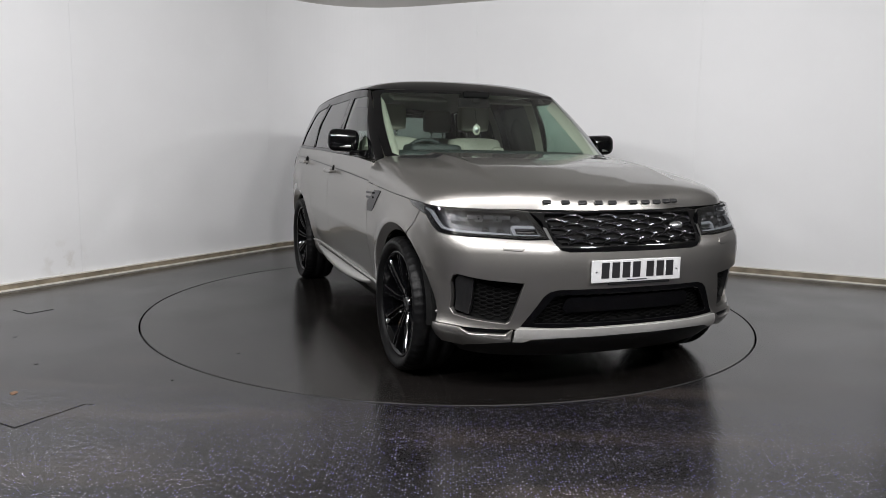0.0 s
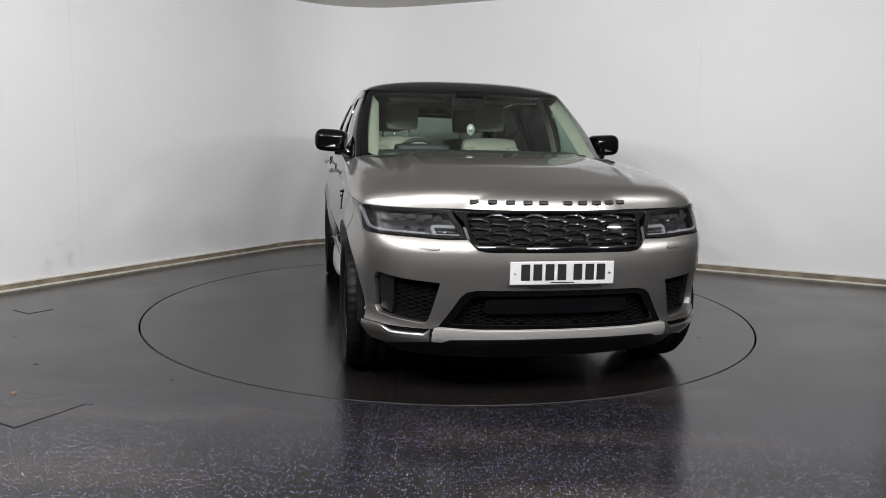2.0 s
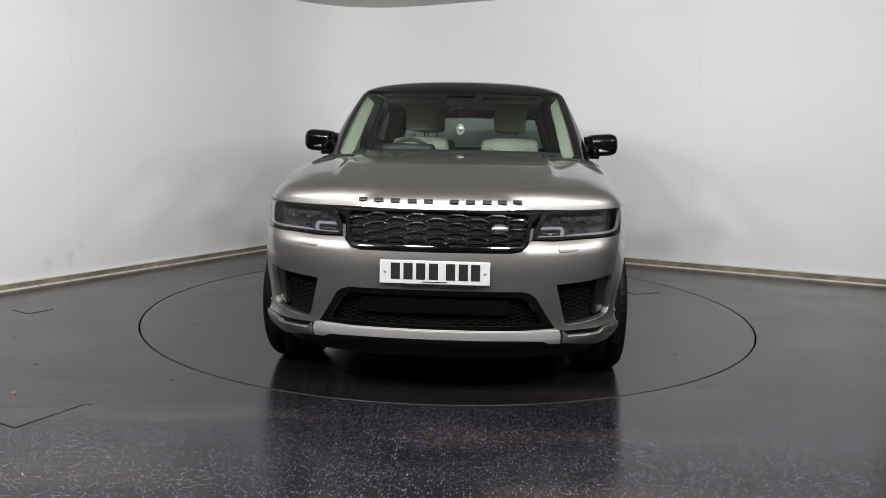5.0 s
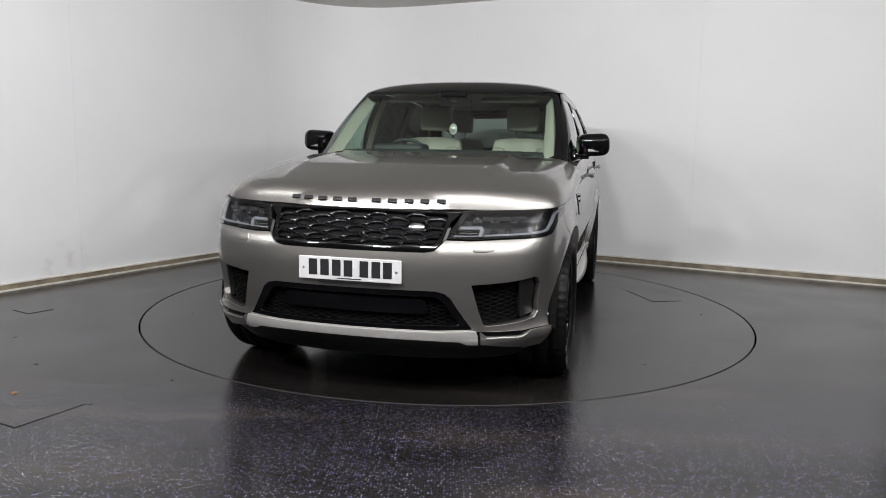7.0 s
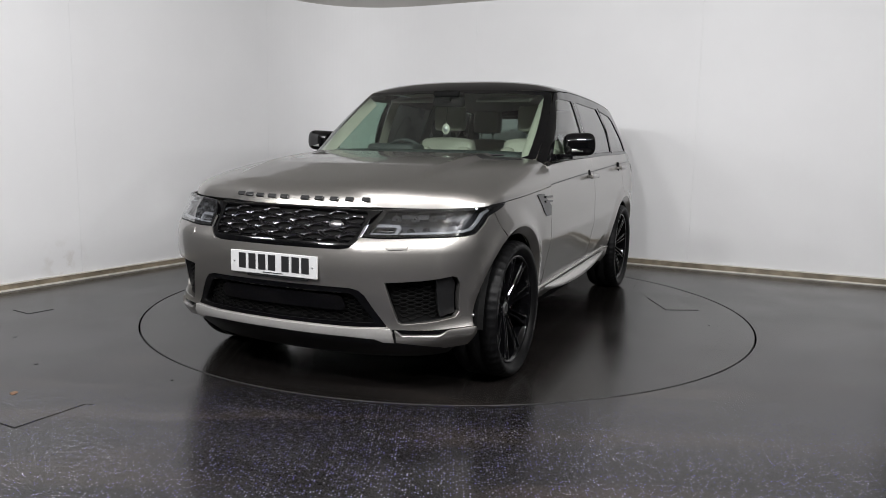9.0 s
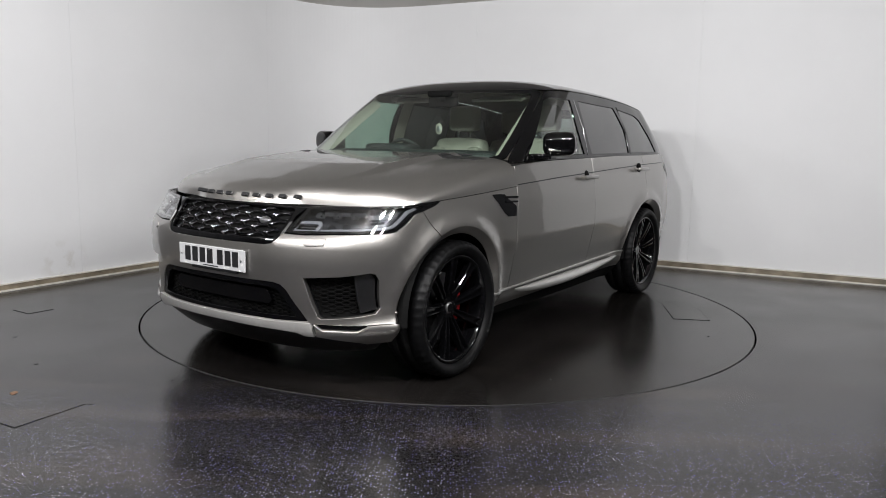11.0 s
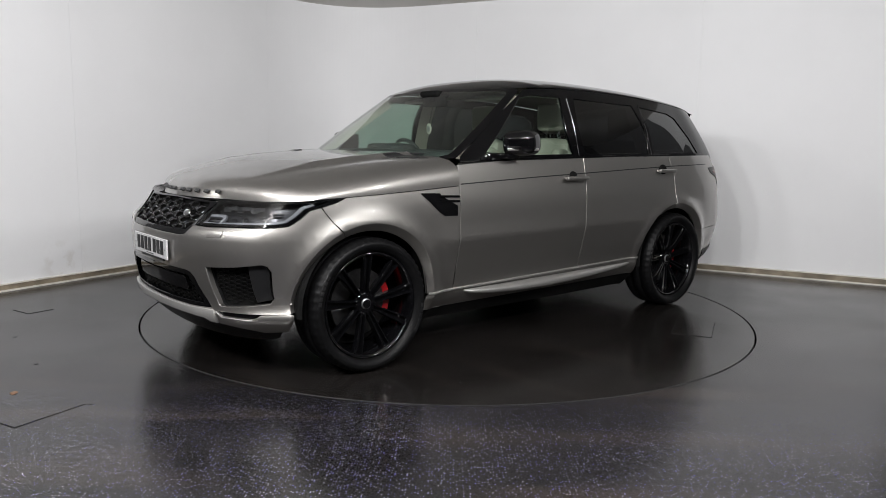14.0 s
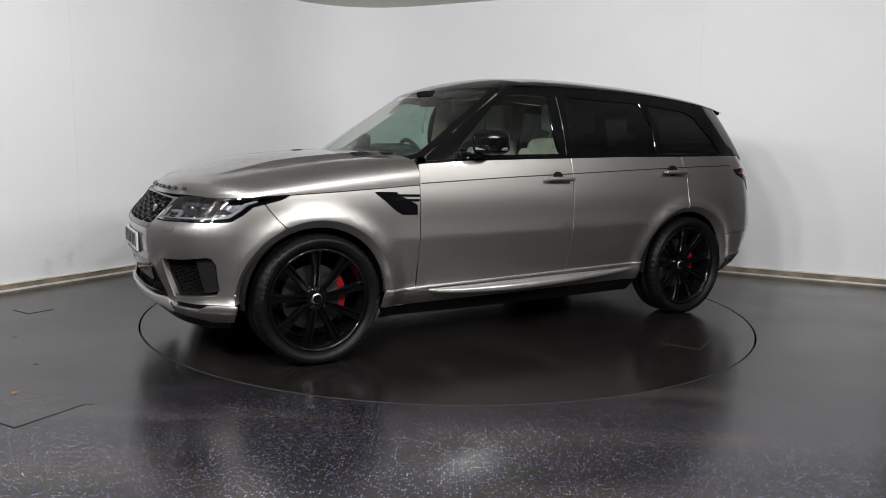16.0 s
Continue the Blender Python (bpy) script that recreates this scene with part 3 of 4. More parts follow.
def side_panels():
    fender = ypts([(-1.760, .926), (-1.672, .949), (-1.636, .966)]) + ypts([(y_, float(shut_z(y_)) - .005) for y_ in (-1.62, -1.5, -1.4, -1.28, -1.1, -.95, -.835)]) + ypts([(-.835, .392), (-1.035, .388)]) + ypts(arch(ARCH_F, 179, 69.2)) + ypts([(-1.694, .838)])
    door_f = ypts([(-.827, 1.145), (-.45, 1.168), (.348, 1.186), (.352, .80), (.345, .417), (-.827, .393)])
    rear_arch = [p for p in arch(ARCH_R, 8, 172)]
    door_r = ypts([(.356, 1.186), (.9, 1.20), (1.415, 1.204), (1.462, 1.05), (1.468, .80)]) + ypts([p for p in arch(ARCH_R, 89, 8)]) + ypts([(1.070, .432), (.352, .417), (.360, .80)])
    quarter = ypts([(1.423, 1.204), (1.80, 1.212), (2.10, 1.215), (2.24, 1.20), (2.27, 1.12), (2.285, .95), (2.30, .62)]) + ypts([(1.93, .60)]) + ypts(arch(ARCH_R, 148, 91)) + ypts([(1.476, .80), (1.470, 1.05)])
    creases = [outline(lower, *ypts(arch(hub, -4, 184, 44, .422 * (LIP_R + e), .412 * (LIP_R + e)))) for hub in (ARCH_F, ARCH_R) for e in (-.006, .008)]
    for sgn in MIRROR:
        bends = [flipped(c, sgn) for c in creases] + [flipped(outline(lower, *ypts([(-.81 + .04 * i, zz + .017 * (-.61 + .04 * i)) for i in range(45)])), sgn) for zz in (.690, .704)]
        for name, poly in (("fender", fender), ("front_door", door_f), ("rear_door", door_r), ("rear_quarter", quarter)):
            panel(name, lower, flipped(outline(lower, *poly), sgn), M_PAINT, car, step=.045, lines=bends)
        # rear bumper corner and sill
        rb = ypts(arch(ARCH_R, 148, 186)) + ypts([(1.98, .30), (2.20, .33)]) + [("y", 2.30, .40), ("y", 2.31, .612), ("y", 1.94, .592)]
        panel("rear_bumper_corner", lower, flipped(outline(lower, *rb), sgn), M_PAINT, car, lines=bends)
        sill = ypts([(-1.040, .378), (-.4, .391), (.40, .408), (1.06, .422), (1.05, .305), (.4, .292), (-.4, .285), (-1.045, .280)])
        s_poly = flipped(outline(lower, *sill), sgn)
        panel("sill", raised(lower, .004), s_poly, M_PAINT, car, step=.05)
        guard = ypts([(-1.045, .279), (-.4, .284), (.4, .291), (1.05, .304), (1.03, .20), (.4, .19), (-.4, .19), (-1.03, .20)])
        panel("sill_guard", raised(lower, -.002), flipped(outline(lower, *guard), sgn), M_DARK, car, step=.05, label="black underside of the sill")
        ledge = ypts([(-1.03, .3895), (.345, .4165), (1.065, .4310), (1.065, .4235), (.345, .4085), (-1.03, .3815)])
        panel("sill_strip", raised(lower, .010), flipped(outline(lower, *ledge), sgn), M_SILVER, car, step=.05, label="bright strip along the sill")
        # sculpted strake
        y = np.linspace(-.74, .98, 36)
        k = (y + .74) / 1.72
        depth = np.sin(np.pi * np.clip(k, 0, 1) ** .75) ** .8
        rows = [[(sgn * .925, yy, .376 + .022 * kk) for yy, d, kk in zip(y, depth, k)],
                [(sgn * (.925 + .042 * d), yy, .374 - .010 * d + .020 * kk) for yy, d, kk in zip(y, depth, k)],
                [(sgn * (.925 + .060 * d), yy, .370 - .036 * d + .014 * kk) for yy, d, kk in zip(y, depth, k)],
                [(sgn * (.915 + .040 * d), yy, .362 - .046 * d + .014 * kk) for yy, d, kk in zip(y, depth, k)]]
        bm = grid_bm(rows if sgn > 0 else [r[::-1] for r in rows])
        bmesh.ops.recalc_face_normals(bm, faces=bm.faces)
        part("side_strake", bm, M_SILVER, car, "satin silver strake under the doors", True)
        # crease line along the doors, its shade laid on as thin black strips
        crease = [(-.822, 1.031), (-.2, 1.062), (.352, 1.084), (.9, 1.107), (1.44, 1.128), (1.98, 1.142)]
        for y0, y1 in ((0, 2), (2, 4), (4, 5)):
            top, low = crease[y0:y1 + 1], crease[y0:y1 + 1]
            poly = outline(lower, *ypts([(y_, z_ + .0035) for y_, z_ in top]), *ypts([(y_, z_ - .0035) for y_, z_ in low[::-1]]))
            panel("crease_line", raised(lower, .0012), flipped(poly, sgn), M_SATIN, car, step=.08, lip=0)
        # vents and handles
        vent = ypts([(-1.128, .984), (-.99, .982), (-.975, .965), (-.855, .905), (-.853, .848), (-.955, .850), (-.985, .868)])
        v = panel("side_vent", raised(lower, .004), flipped(outline(lower, *vent), sgn), M_BLACK, car, step=.03, lip=.006, label="gloss black side vent")
        for zz in (.963, .935):
            part("vent_blade", box_bm((.012, .15, .013), (sgn * .978, -.915, zz), .004, turn=Matrix.Rotation(-.03, 4, "X")), M_BLACK, v)
        for y0, z0 in ((.225, 1.052), (1.315, 1.094)):
            h = part("door_handle", box_bm((.028, .225, .030), (sgn * .996, y0, z0), .012, 3), M_PAINT, car, smooth=True)
            # a low black bump stands in for the shade in the handle's hollow
            part("handle_recess", blob((.013, .055, .044), (sgn * .948, y0, z0 + .004), 1.0, 18), M_DARK, h, smooth=True)
            for e in (-.085, .085):
                part("handle_mount", box_bm((.03, .022, .018), (sgn * .972, y0 + e, z0), .004), M_PAINT, h)
        # wheel housings
        for hub in (ARCH_F, ARCH_R):
            rows = [[(sgn * xx, hub - rr * math.cos(math.radians(a)), ARCH_Z + rr * math.sin(math.radians(a))) for a in range(-4, 186, 5)] for xx, rr in ((.945, .416), (.92, .432), (.62, .440))]
            bm = grid_bm(rows)
            back_ = [bm.verts.new((sgn * .60, hub - .44 * math.cos(math.radians(a)), ARCH_Z + .44 * math.sin(math.radians(a)))) for a in range(-4, 186, 5)]
            bm.faces.new(back_)
            part("wheel_housing", bm, M_DARK, car)


side_panels()


def front_panels():
    half_top = [("x", .0, .757), ("x", .36, .759), ("x", .405, .768), ("x", .432, .795), ("x", .448, .818), ("x", .56, .815), ("x", .70, .822), ("y", -1.99, .827), ("y", -1.936, .834), ("y", -1.872, .872), ("y", -1.826, .910), ("y", -1.768, .924)]
    half = half_top + ypts([(-1.702, .838)]) + ypts(arch(ARCH_F, 68.3, 1)) + [("y", -1.94, .381), ("y", -2.08, .381), ("x", .612, .382), ("x", .598, .380), ("x", .40, .372), ("x", 0, .370)]
    pts = outline(lower, *half)
    poly = pts[:-1] + [(0.0, .370)] + [(-s, z) for s, z in pts[-2:0:-1]]
    lg = outline(lower, ("x", 0, .580), ("x", .41, .580), ("x", .455, .570), ("x", .485, .545), ("x", .585, .390), ("x", .40, .382), ("x", 0, .380))
    lower_hole = lg + [(-s, z) for s, z in lg[-2:0:-1]]
    fog = outline(lower, ("x", .575, .612), ("x", .74, .624), ("x", .852, .642), ("x", .867, .634), ("x", .873, .60), ("x", .864, .46), ("x", .850, .430), ("x", .79, .418), ("x", .645, .404), ("x", .628, .414))
    creases = [outline(lower, *ypts(arch(ARCH_F, -2, 90, 24, .422 * (LIP_R + e), .412 * (LIP_R + e)))) for e in (-.006, .008)]
    panel("front_bumper", lower, poly, M_PAINT, car, holes=(lower_hole, fog, flipped(fog, -1)), step=.045, lip=.03, lines=[flipped(c, sgn) for c in creases for sgn in MIRROR])

    def inset(p, d):
        q = np.array(p)
        c = q.mean(0)
        return [tuple(c + (v - c) * (1 - d / max(np.linalg.norm(v - c), .02))) for v in q]

    # lower grille
    back = panel("lower_grille", raised(lower, -.045), lower_hole, M_DARK, car, step=.06, lip=0, label="black lower grille with fine mesh")
    rim_in = outline(lower, ("x", 0, .552), ("x", .395, .552), ("x", .425, .545), ("x", .445, .528), ("x", .522, .418), ("x", .510, .408), ("x", 0, .400))
    ring = panel("grille_frame", raised(lower, -.004), inset(lower_hole, .003), M_BLACK, back, holes=(rim_in + [(-s, z) for s, z in rim_in[-2:0:-1]],), step=.04, lip=.04)
    mesh_fill("grille_mesh", raised(lower, -.036), inset(lower_hole, .045), .024, .0095, .0026, back)
    radar = outline(lower, ("x", 0, .532), ("x", .34, .532), ("x", .36, .522), ("x", .375, .472), ("x", .355, .455), ("x", 0, .455))
    panel("sensor_cover", raised(lower, -.020), radar + [(-s, z) for s, z in radar[-2:0:-1]], M_BLACK, back, step=.05, lip=.02)
    for sgn in MIRROR:
        f = flipped(fog, sgn)
        b = panel("air_intake", raised(lower, -.055), f, M_DARK, car, step=.06, lip=0, label="black side air intake with mesh")
        rows = []
        q = np.array(dense(f, .03))
        a0, a1 = raised(lower, -.028)(q[:, 0], q[:, 1]), raised(lower, -.058)(q[:, 0] * .995, q[:, 1])
        rows = [[*a0.tolist(), a0[0].tolist()], [*a1.tolist(), a1[0].tolist()]]
        part("intake_wall", grid_bm(rows), M_SATIN, b)
        mesh_fill("intake_mesh", raised(lower, -.048), inset([p for p in f], .02), .028, .011, .003, b)
        blade = outline(lower, ("x", .800, .624), ("x", .856, .636), ("x", .866, .60), ("x", .856, .45), ("x", .81, .435))
        panel("intake_blade", raised(lower, -.026), flipped(blade, sgn), M_SATIN, b, step=.04, lip=.02)
        # silver lip ends with a dark slot
        side = [("x", .615, .378), ("x", .645, .352), ("x", .80, .350), ("x", .835, .374)] + ypts([(-1.94, .376), (-1.922, .372), (-1.925, .285), (-2.02, .278)]) + [("x", .78, .290), ("x", .615, .318)]
        panel("bumper_end", raised(lower, .008), flipped(outline(lower, *side), sgn), M_PAINT, car, step=.035, lip=.02)
        slot = [("x", .618, .380), ("x", .832, .378), ("x", .80, .348), ("x", .645, .350)]
        panel("bumper_slot", raised(lower, -.006), flipped(outline(lower, *slot), sgn), M_BLACK, car, step=.04, lip=0)
        # washer cap
        w = outline(lower, ("x", .585, .800), ("x", .670, .806), ("x", .680, .796), ("x", .672, .772), ("x", .592, .767), ("x", .580, .778))
        panel("washer_cap", raised(lower, .002), flipped(w, sgn), M_PAINT, car, step=.03, lip=.006)
        # parking sensors
        for k, v, zz in (("y", -1.925, .430),):
            p = raised(lower, .001)(np.array([outline(lower, (k, v, zz))[0][0]]), np.array([zz]))[0]
            part("parking_sensor", blob((.009, .009, .009), (sgn * p[0], p[1], p[2]), 1.0, 12), M_PAINT, car, smooth=True)
    lip = outline(lower, ("x", 0, .376), ("x", .40, .378), ("x", .56, .384), ("x", .596, .382), ("x", .604, .318), ("x", .555, .318), ("x", .520, .334), ("x", .40, .338), ("x", 0, .338))
    panel("bumper_lip", raised(lower, .010), lip + [(-s, z) for s, z in lip[-2:0:-1]], M_LIP, car, step=.04, lip=.02, label="satin silver lip under the bumper")
    val = outline(lower, ("x", 0, .378), ("x", .6, .36), ("x", .78, .33), ("y", -1.93, .33), ("y", -1.93, .21), ("x", .7, .20), ("x", 0, .19))
    panel("front_valance", raised(lower, -.015), val + [(-s, z) for s, z in val[-2:0:-1]], M_SATIN, car, step=.06, lip=.01)


def hexagon(cx, cz, w, h, k=.30):
    return [(cx - w, cz), (cx - w + w * 2 * k, cz + h), (cx + w - w * 2 * k, cz + h), (cx + w, cz), (cx + w - w * 2 * k, cz - h), (cx - w + w * 2 * k, cz - h)]


def mesh_fill(name, surf, poly, w, h, t, parent, depth=.012):
    """A honeycomb sheet of raised cell rims that fills an outline."""
    p = np.array(poly)
    verts, faces = [], []
    nx, nz = int((p[:, 0].max() - p[:, 0].min()) / (w * 1.5)) + 2, int((p[:, 1].max() - p[:, 1].min()) / (h * 2)) + 2
    for i in range(nx):
        for j in range(nz):
            cx, cz = p[:, 0].min() + i * w * 1.45, p[:, 1].min() + (j + .5 * (i % 2)) * h * 2.1
            if not inside(poly, np.array([cx]), np.array([cz]))[0]:
                continue
            out, inn = np.array(hexagon(cx, cz, w, h)), np.array(hexagon(cx, cz, w - t * 1.6, h - t))
            a, b, c = surf(out[:, 0], out[:, 1]), surf(inn[:, 0], inn[:, 1]), raised(surf, -depth)(inn[:, 0], inn[:, 1])
            n0 = len(verts)
            verts += a.tolist() + b.tolist() + c.tolist()
            for e in range(6):
                g = (e + 1) % 6
                faces += [(n0 + e, n0 + g, n0 + 6 + g, n0 + 6 + e), (n0 + 6 + e, n0 + 6 + g, n0 + 12 + g, n0 + 12 + e)]
    me = bpy.data.meshes.new(name)
    me.from_pydata(verts, [], faces)
    me.materials.append(M_MESH)
    ob = new(name, me)
    ob.parent = parent
    return ob


front_panels()


def grille():
    half = outline(lower, ("x", 0, .951), ("x", .43, .943), ("x", .50, .945), ("x", .455, .90), ("x", .442, .832), ("x", .425, .798), ("x", .398, .773), ("x", .36, .764), ("x", 0, .762))
    poly = half + [(-s, z) for s, z in half[-2:0:-1]]
    g = panel("grille", raised(lower, -.030), poly, M_DARK, car, step=.06, lip=0, label="gloss black honeycomb grille")
    hole = outline(lower, ("x", 0, .945), ("x", .428, .937), ("x", .440, .925), ("x", .424, .835), ("x", .395, .795), ("x", 0, .788))
    hole = hole + [(-s, z) for s, z in hole[-2:0:-1]]
    panel("grille_frame", raised(lower, -.004), poly, M_BLACK, g, holes=(hole,), step=.035, lip=.02)
    w, h = .066, .0185
    for i in range(-4, 5):
        for j in range(-1, 4):
            cx, cz = i * w * 1.47, .822 + (j + .5 * (i % 2)) * h * 2.12
            if not inside(hole, np.array([cx]), np.array([cz]))[0] or cz > .938 or cz < .80:
                continue
            out, mid, inn = (np.array(hexagon(cx, cz, w - q, h - q * .55)) for q in (0, .005, .013))
            rings = [raised(lower, d)(r_[:, 0], r_[:, 1]) for r_, d in ((out, -.014), (mid, -.004), (inn, -.012), (inn, -.02))]
            bm = grid_bm([[*r_.tolist(), r_[0].tolist()] for r_ in rings])
            part("grille_cell", bm, M_GRILLE, g)
    # the oval badge
    p = raised(lower, .004)(np.array([.30]), np.array([.868]))[0]
    bm = bmesh.new()
    bmesh.ops.create_uvsphere(bm, u_segments=28, v_segments=12, radius=1)
    bm.transform(Matrix.Translation(p) @ Matrix.Rotation(-.35, 4, "X") @ Matrix.Diagonal((.043, .010, .022, 1)))
    badge = part("badge", bm, M_CHROME, g, "small oval silver badge", True)
    bm = bmesh.new()
    bmesh.ops.create_uvsphere(bm, u_segments=28, v_segments=12, radius=1)
    bm.transform(Matrix.Translation(p + np.array([0, -.002, 0])) @ Matrix.Rotation(-.35, 4, "X") @ Matrix.Diagonal((.037, .010, .017, 1)))
    part("badge_field", bm, M_STEEL, badge, smooth=True)


grille()


def headlights():
    lamp = [("x", .512, .945), ("x", .62, .952), ("x", .74, .956), ("y", -2.0, .957), ("y", -1.86, .960), ("y", -1.633, .975), ("y", -1.645, .966), ("y", -1.677, .953), ("y", -1.77, .929), ("y", -1.83, .916), ("y", -1.877, .878), ("y", -1.938, .840), ("y", -1.99, .833), ("x", .70, .828), ("x", .56, .821), ("x", .452, .824), ("x", .462, .86)]
    poly = outline(lower, *lamp)
    for sgn in MIRROR:
        hl = panel("headlight", raised(lower, -.055), flipped(poly, sgn), M_LAMPBACK, car, step=.05, lip=0, label="clear headlight with dark housing")
        q = np.array(dense(flipped(poly, sgn), .03))
        rows = [raised(lower, d)(q[:, 0], q[:, 1]).tolist() for d in (-.002, -.056)]
        part("lamp_rim", grid_bm([r + r[:1] for r in rows]), M_BLACK, hl)
        edge = panel("lamp_surround", raised(lower, .0005), flipped(poly, sgn), M_BLACK, hl, holes=(flipped(outline(lower, ("x", .528, .938), ("x", .74, .948), ("y", -2.0, .950), ("y", -1.87, .954), ("y", -1.70, .963), ("y", -1.78, .938), ("y", -1.845, .922), ("y", -1.89, .888), ("y", -1.945, .851), ("y", -1.99, .844), ("x", .69, .838), ("x", .475, .833)), sgn),), step=.03, lip=.01)
        panel("lamp_cover", raised(lower, .002), flipped(poly, sgn), M_CLEAR, hl, step=.05, lip=0)
        # daytime light guides: an inner bracket and an outer hook
        bo = outline(lower, ("x", .466, .836), ("x", .545, .834), ("x", .606, .836), ("x", .614, .872), ("x", .600, .886), ("x", .478, .884))
        bi = outline(lower, ("x", .482, .846), ("x", .545, .845), ("x", .594, .846), ("x", .600, .868), ("x", .592, .875), ("x", .488, .874))
        panel("light_guide", raised(lower, -.012), flipped(bo, sgn), M_DRL, hl, holes=(flipped(bi, sgn),), step=.02, lip=.012)
        bar = outline(lower, ("x", .505, .862), ("x", .585, .862), ("x", .585, .858), ("x", .505, .858))
        panel("light_bar", raised(lower, -.020), flipped(bar, sgn), M_CHROME, hl, step=.02, lip=.004)
        hook = outline(lower, ("x", .622, .840), ("x", .70, .844), ("y", -2.0, .850), ("y", -1.95, .857), ("y", -1.90, .890), ("y", -1.855, .925), ("y", -1.80, .942), ("y", -1.81, .947), ("y", -1.87, .933), ("y", -1.910, .897), ("y", -1.957, .865), ("y", -2.0, .858), ("x", .70, .852), ("x", .622, .848))
        panel("light_guide", raised(lower, -.010), flipped(hook, sgn), M_DRL, hl, step=.025, lip=.010)
        for xx in (.625, .70, .775):
            c = raised(lower, -.024)(np.array([sx(lower, xx, .925) * sgn]), np.array([.925]))[0]
            part("lamp_module", box_bm((.052, .03, .020), tuple(c), .004, 2, Matrix.Rotation(sgn * .35, 4, "Z")), M_LENS, hl)
        pin = outline(lower, ("x", .448, .868), ("x", .462, .872), ("x", .452, .822), ("x", .438, .812))
        panel("corner_trim", raised(lower, .004), flipped(pin, sgn), M_CHROME, hl, step=.02, lip=.004)
        shelf = [[tuple(v) for v in raised(lower, d)(np.linspace(.56, sy(lower, -1.95, .91), 12) * sgn, np.full(12, .900))] for d in (-.05, -.012)]
        part("lamp_shelf", grid_bm(shelf), M_LENS, hl)
        for xx, zz, rr in ((.575, .918, .020), (.66, .920, .020), (.745, .922, .018), (.66, .868, .017), (.725, .874, .016), (.55, .861, .013)):
            c = raised(lower, -.038)(np.array([sx(lower, xx, zz) * sgn]), np.array([zz]))[0]
            bm = lathe([(-.0, rr * .2), (.004, rr * .75), (-.004, rr), (.012, rr * 1.08), (.014, rr * 1.18)], 20)
            bm.transform(Matrix.Translation(c) @ Matrix.Rotation(math.radians(-90 + 25 * sgn), 4, "Z"))
            part("projector", bm, M_LENS, hl, smooth=True)


headlights()


# ---------------------------------------------------------------- car: bonnet
bonnet_zc = smooth([0, .006, .014, .030, .055, .10, .2, .4, .7, 1.0], [.950, .968, .988, 1.011, 1.033, 1.054, 1.082, 1.124, 1.168, 1.196])


def bonnet_surface(u, v):
    """u across from -1 to 1, v from the front edge to the windscreen."""
    u, v = np.asarray(u, float), np.asarray(v, float)
    zf = .955
    s_edge = np.abs(u)
    sg = np.where(u < 0, -1.0, 1.0)
    f = lower(sg * s_edge * S_CORNER, np.full(s_edge.shape, zf))
    ye = f[..., 1] * (1 - v) + (-.83 - .15 * (1 - s_edge ** 2)) * v
    s_side = np.interp(ye, SIDE_Y, SIDE_S)
    edge = lower(s_side, shut_z(ye))[..., 0]
    w = np.abs(f[..., 0])
    across = s_edge
    corner = lower(np.full(s_edge.shape, S_CORNER), np.full(s_edge.shape, zf))[..., 0]
    x = edge * np.clip(w / corner * (1 - v) ** 2.2 + across * (1 - (1 - v) ** 2.2), 0, 1)
    n = np.clip(x / edge, 0, 1)
    crown = (1 - n ** (8 + 4 * v)) ** (.40 - .05 * v)
    # power dome along each side
    ridge = (.007 * np.exp(-((n - .595) / .03) ** 2) + .026 / (1 + np.exp((n - .615) / .010))) * np.clip((v - .05) * 2.6, 0, 1) ** 1.5 * (1 - .3 * v)
    zc = bonnet_zc(v)
    ze = shut_z(ye)
    z = ze + (zc - ze) * crown + ridge
    z = np.where(v < .0001, np.minimum(z, ze + (zc - ze) * crown), z)
    return np.stack([sg * x, ye, z], -1)


S_CORNER = sy(lower, -1.80, .955)
_q = np.linspace(.6, 5.0, 600)
SIDE_S, SIDE_Y = _q, lower(_q, np.full(600, .98))[:, 1]


def bonnet():
    us = np.sin(np.linspace(-1, 1, 161) * math.pi / 2)
    us = np.sign(us) * (1 - (1 - np.abs(us)) ** 1.15)
    vs = np.concatenate([np.array([0, .001, .002, .003, .0045, .0065, .009, .012, .016, .021, .028, .036, .046, .058, .072, .088, .104]), np.linspace(.12, 1, 34)])
    rows = []
    for v in vs:
        rows.append(bonnet_surface(us, np.full(len(us), v)).tolist())
    first = [(p[0], p[1] + .02, p[2] - .012) for p in rows[0]]
    bm = join(grid_bm([first, rows[0]]), grid_bm(rows))
    bmesh.ops.recalc_face_normals(bm, faces=bm.faces)
    if sum(f.normal.z for f in bm.faces) < 0:
        bmesh.ops.reverse_faces(bm, faces=bm.faces)
    b = part("bonnet", bm, M_PAINT, car, smooth=True)
    # row of plain dark bars where the maker's lettering sits
    for i, xx in enumerate((-.385, -.300, -.215, -.130, -.050, .075, .155, .235, .310, .385)):
        q = .012
        best = bonnet_surface(np.array([math.copysign(np.interp(abs(xx), bonnet_surface(np.linspace(0, .6, 60), np.full(60, q))[:, 0], np.linspace(0, .6, 60)), xx)]), np.array([q]))[0]
        part("emblem_bar", box_bm((.044, .012, .020), (best[0], best[1] - .006, best[2] + .004), .002, turn=Matrix.Rotation(-.70, 4, "X")), M_INK, b)
    for sgn in MIRROR:
        vent = [(.60, .83), (.80, .86), (.84, .93), (.66, .965), (.57, .90)]
        panel("bonnet_vent", raised(bonnet_surface, .003), flipped(vent, sgn), M_SATIN, b, step=.03, lip=.004)


bonnet()


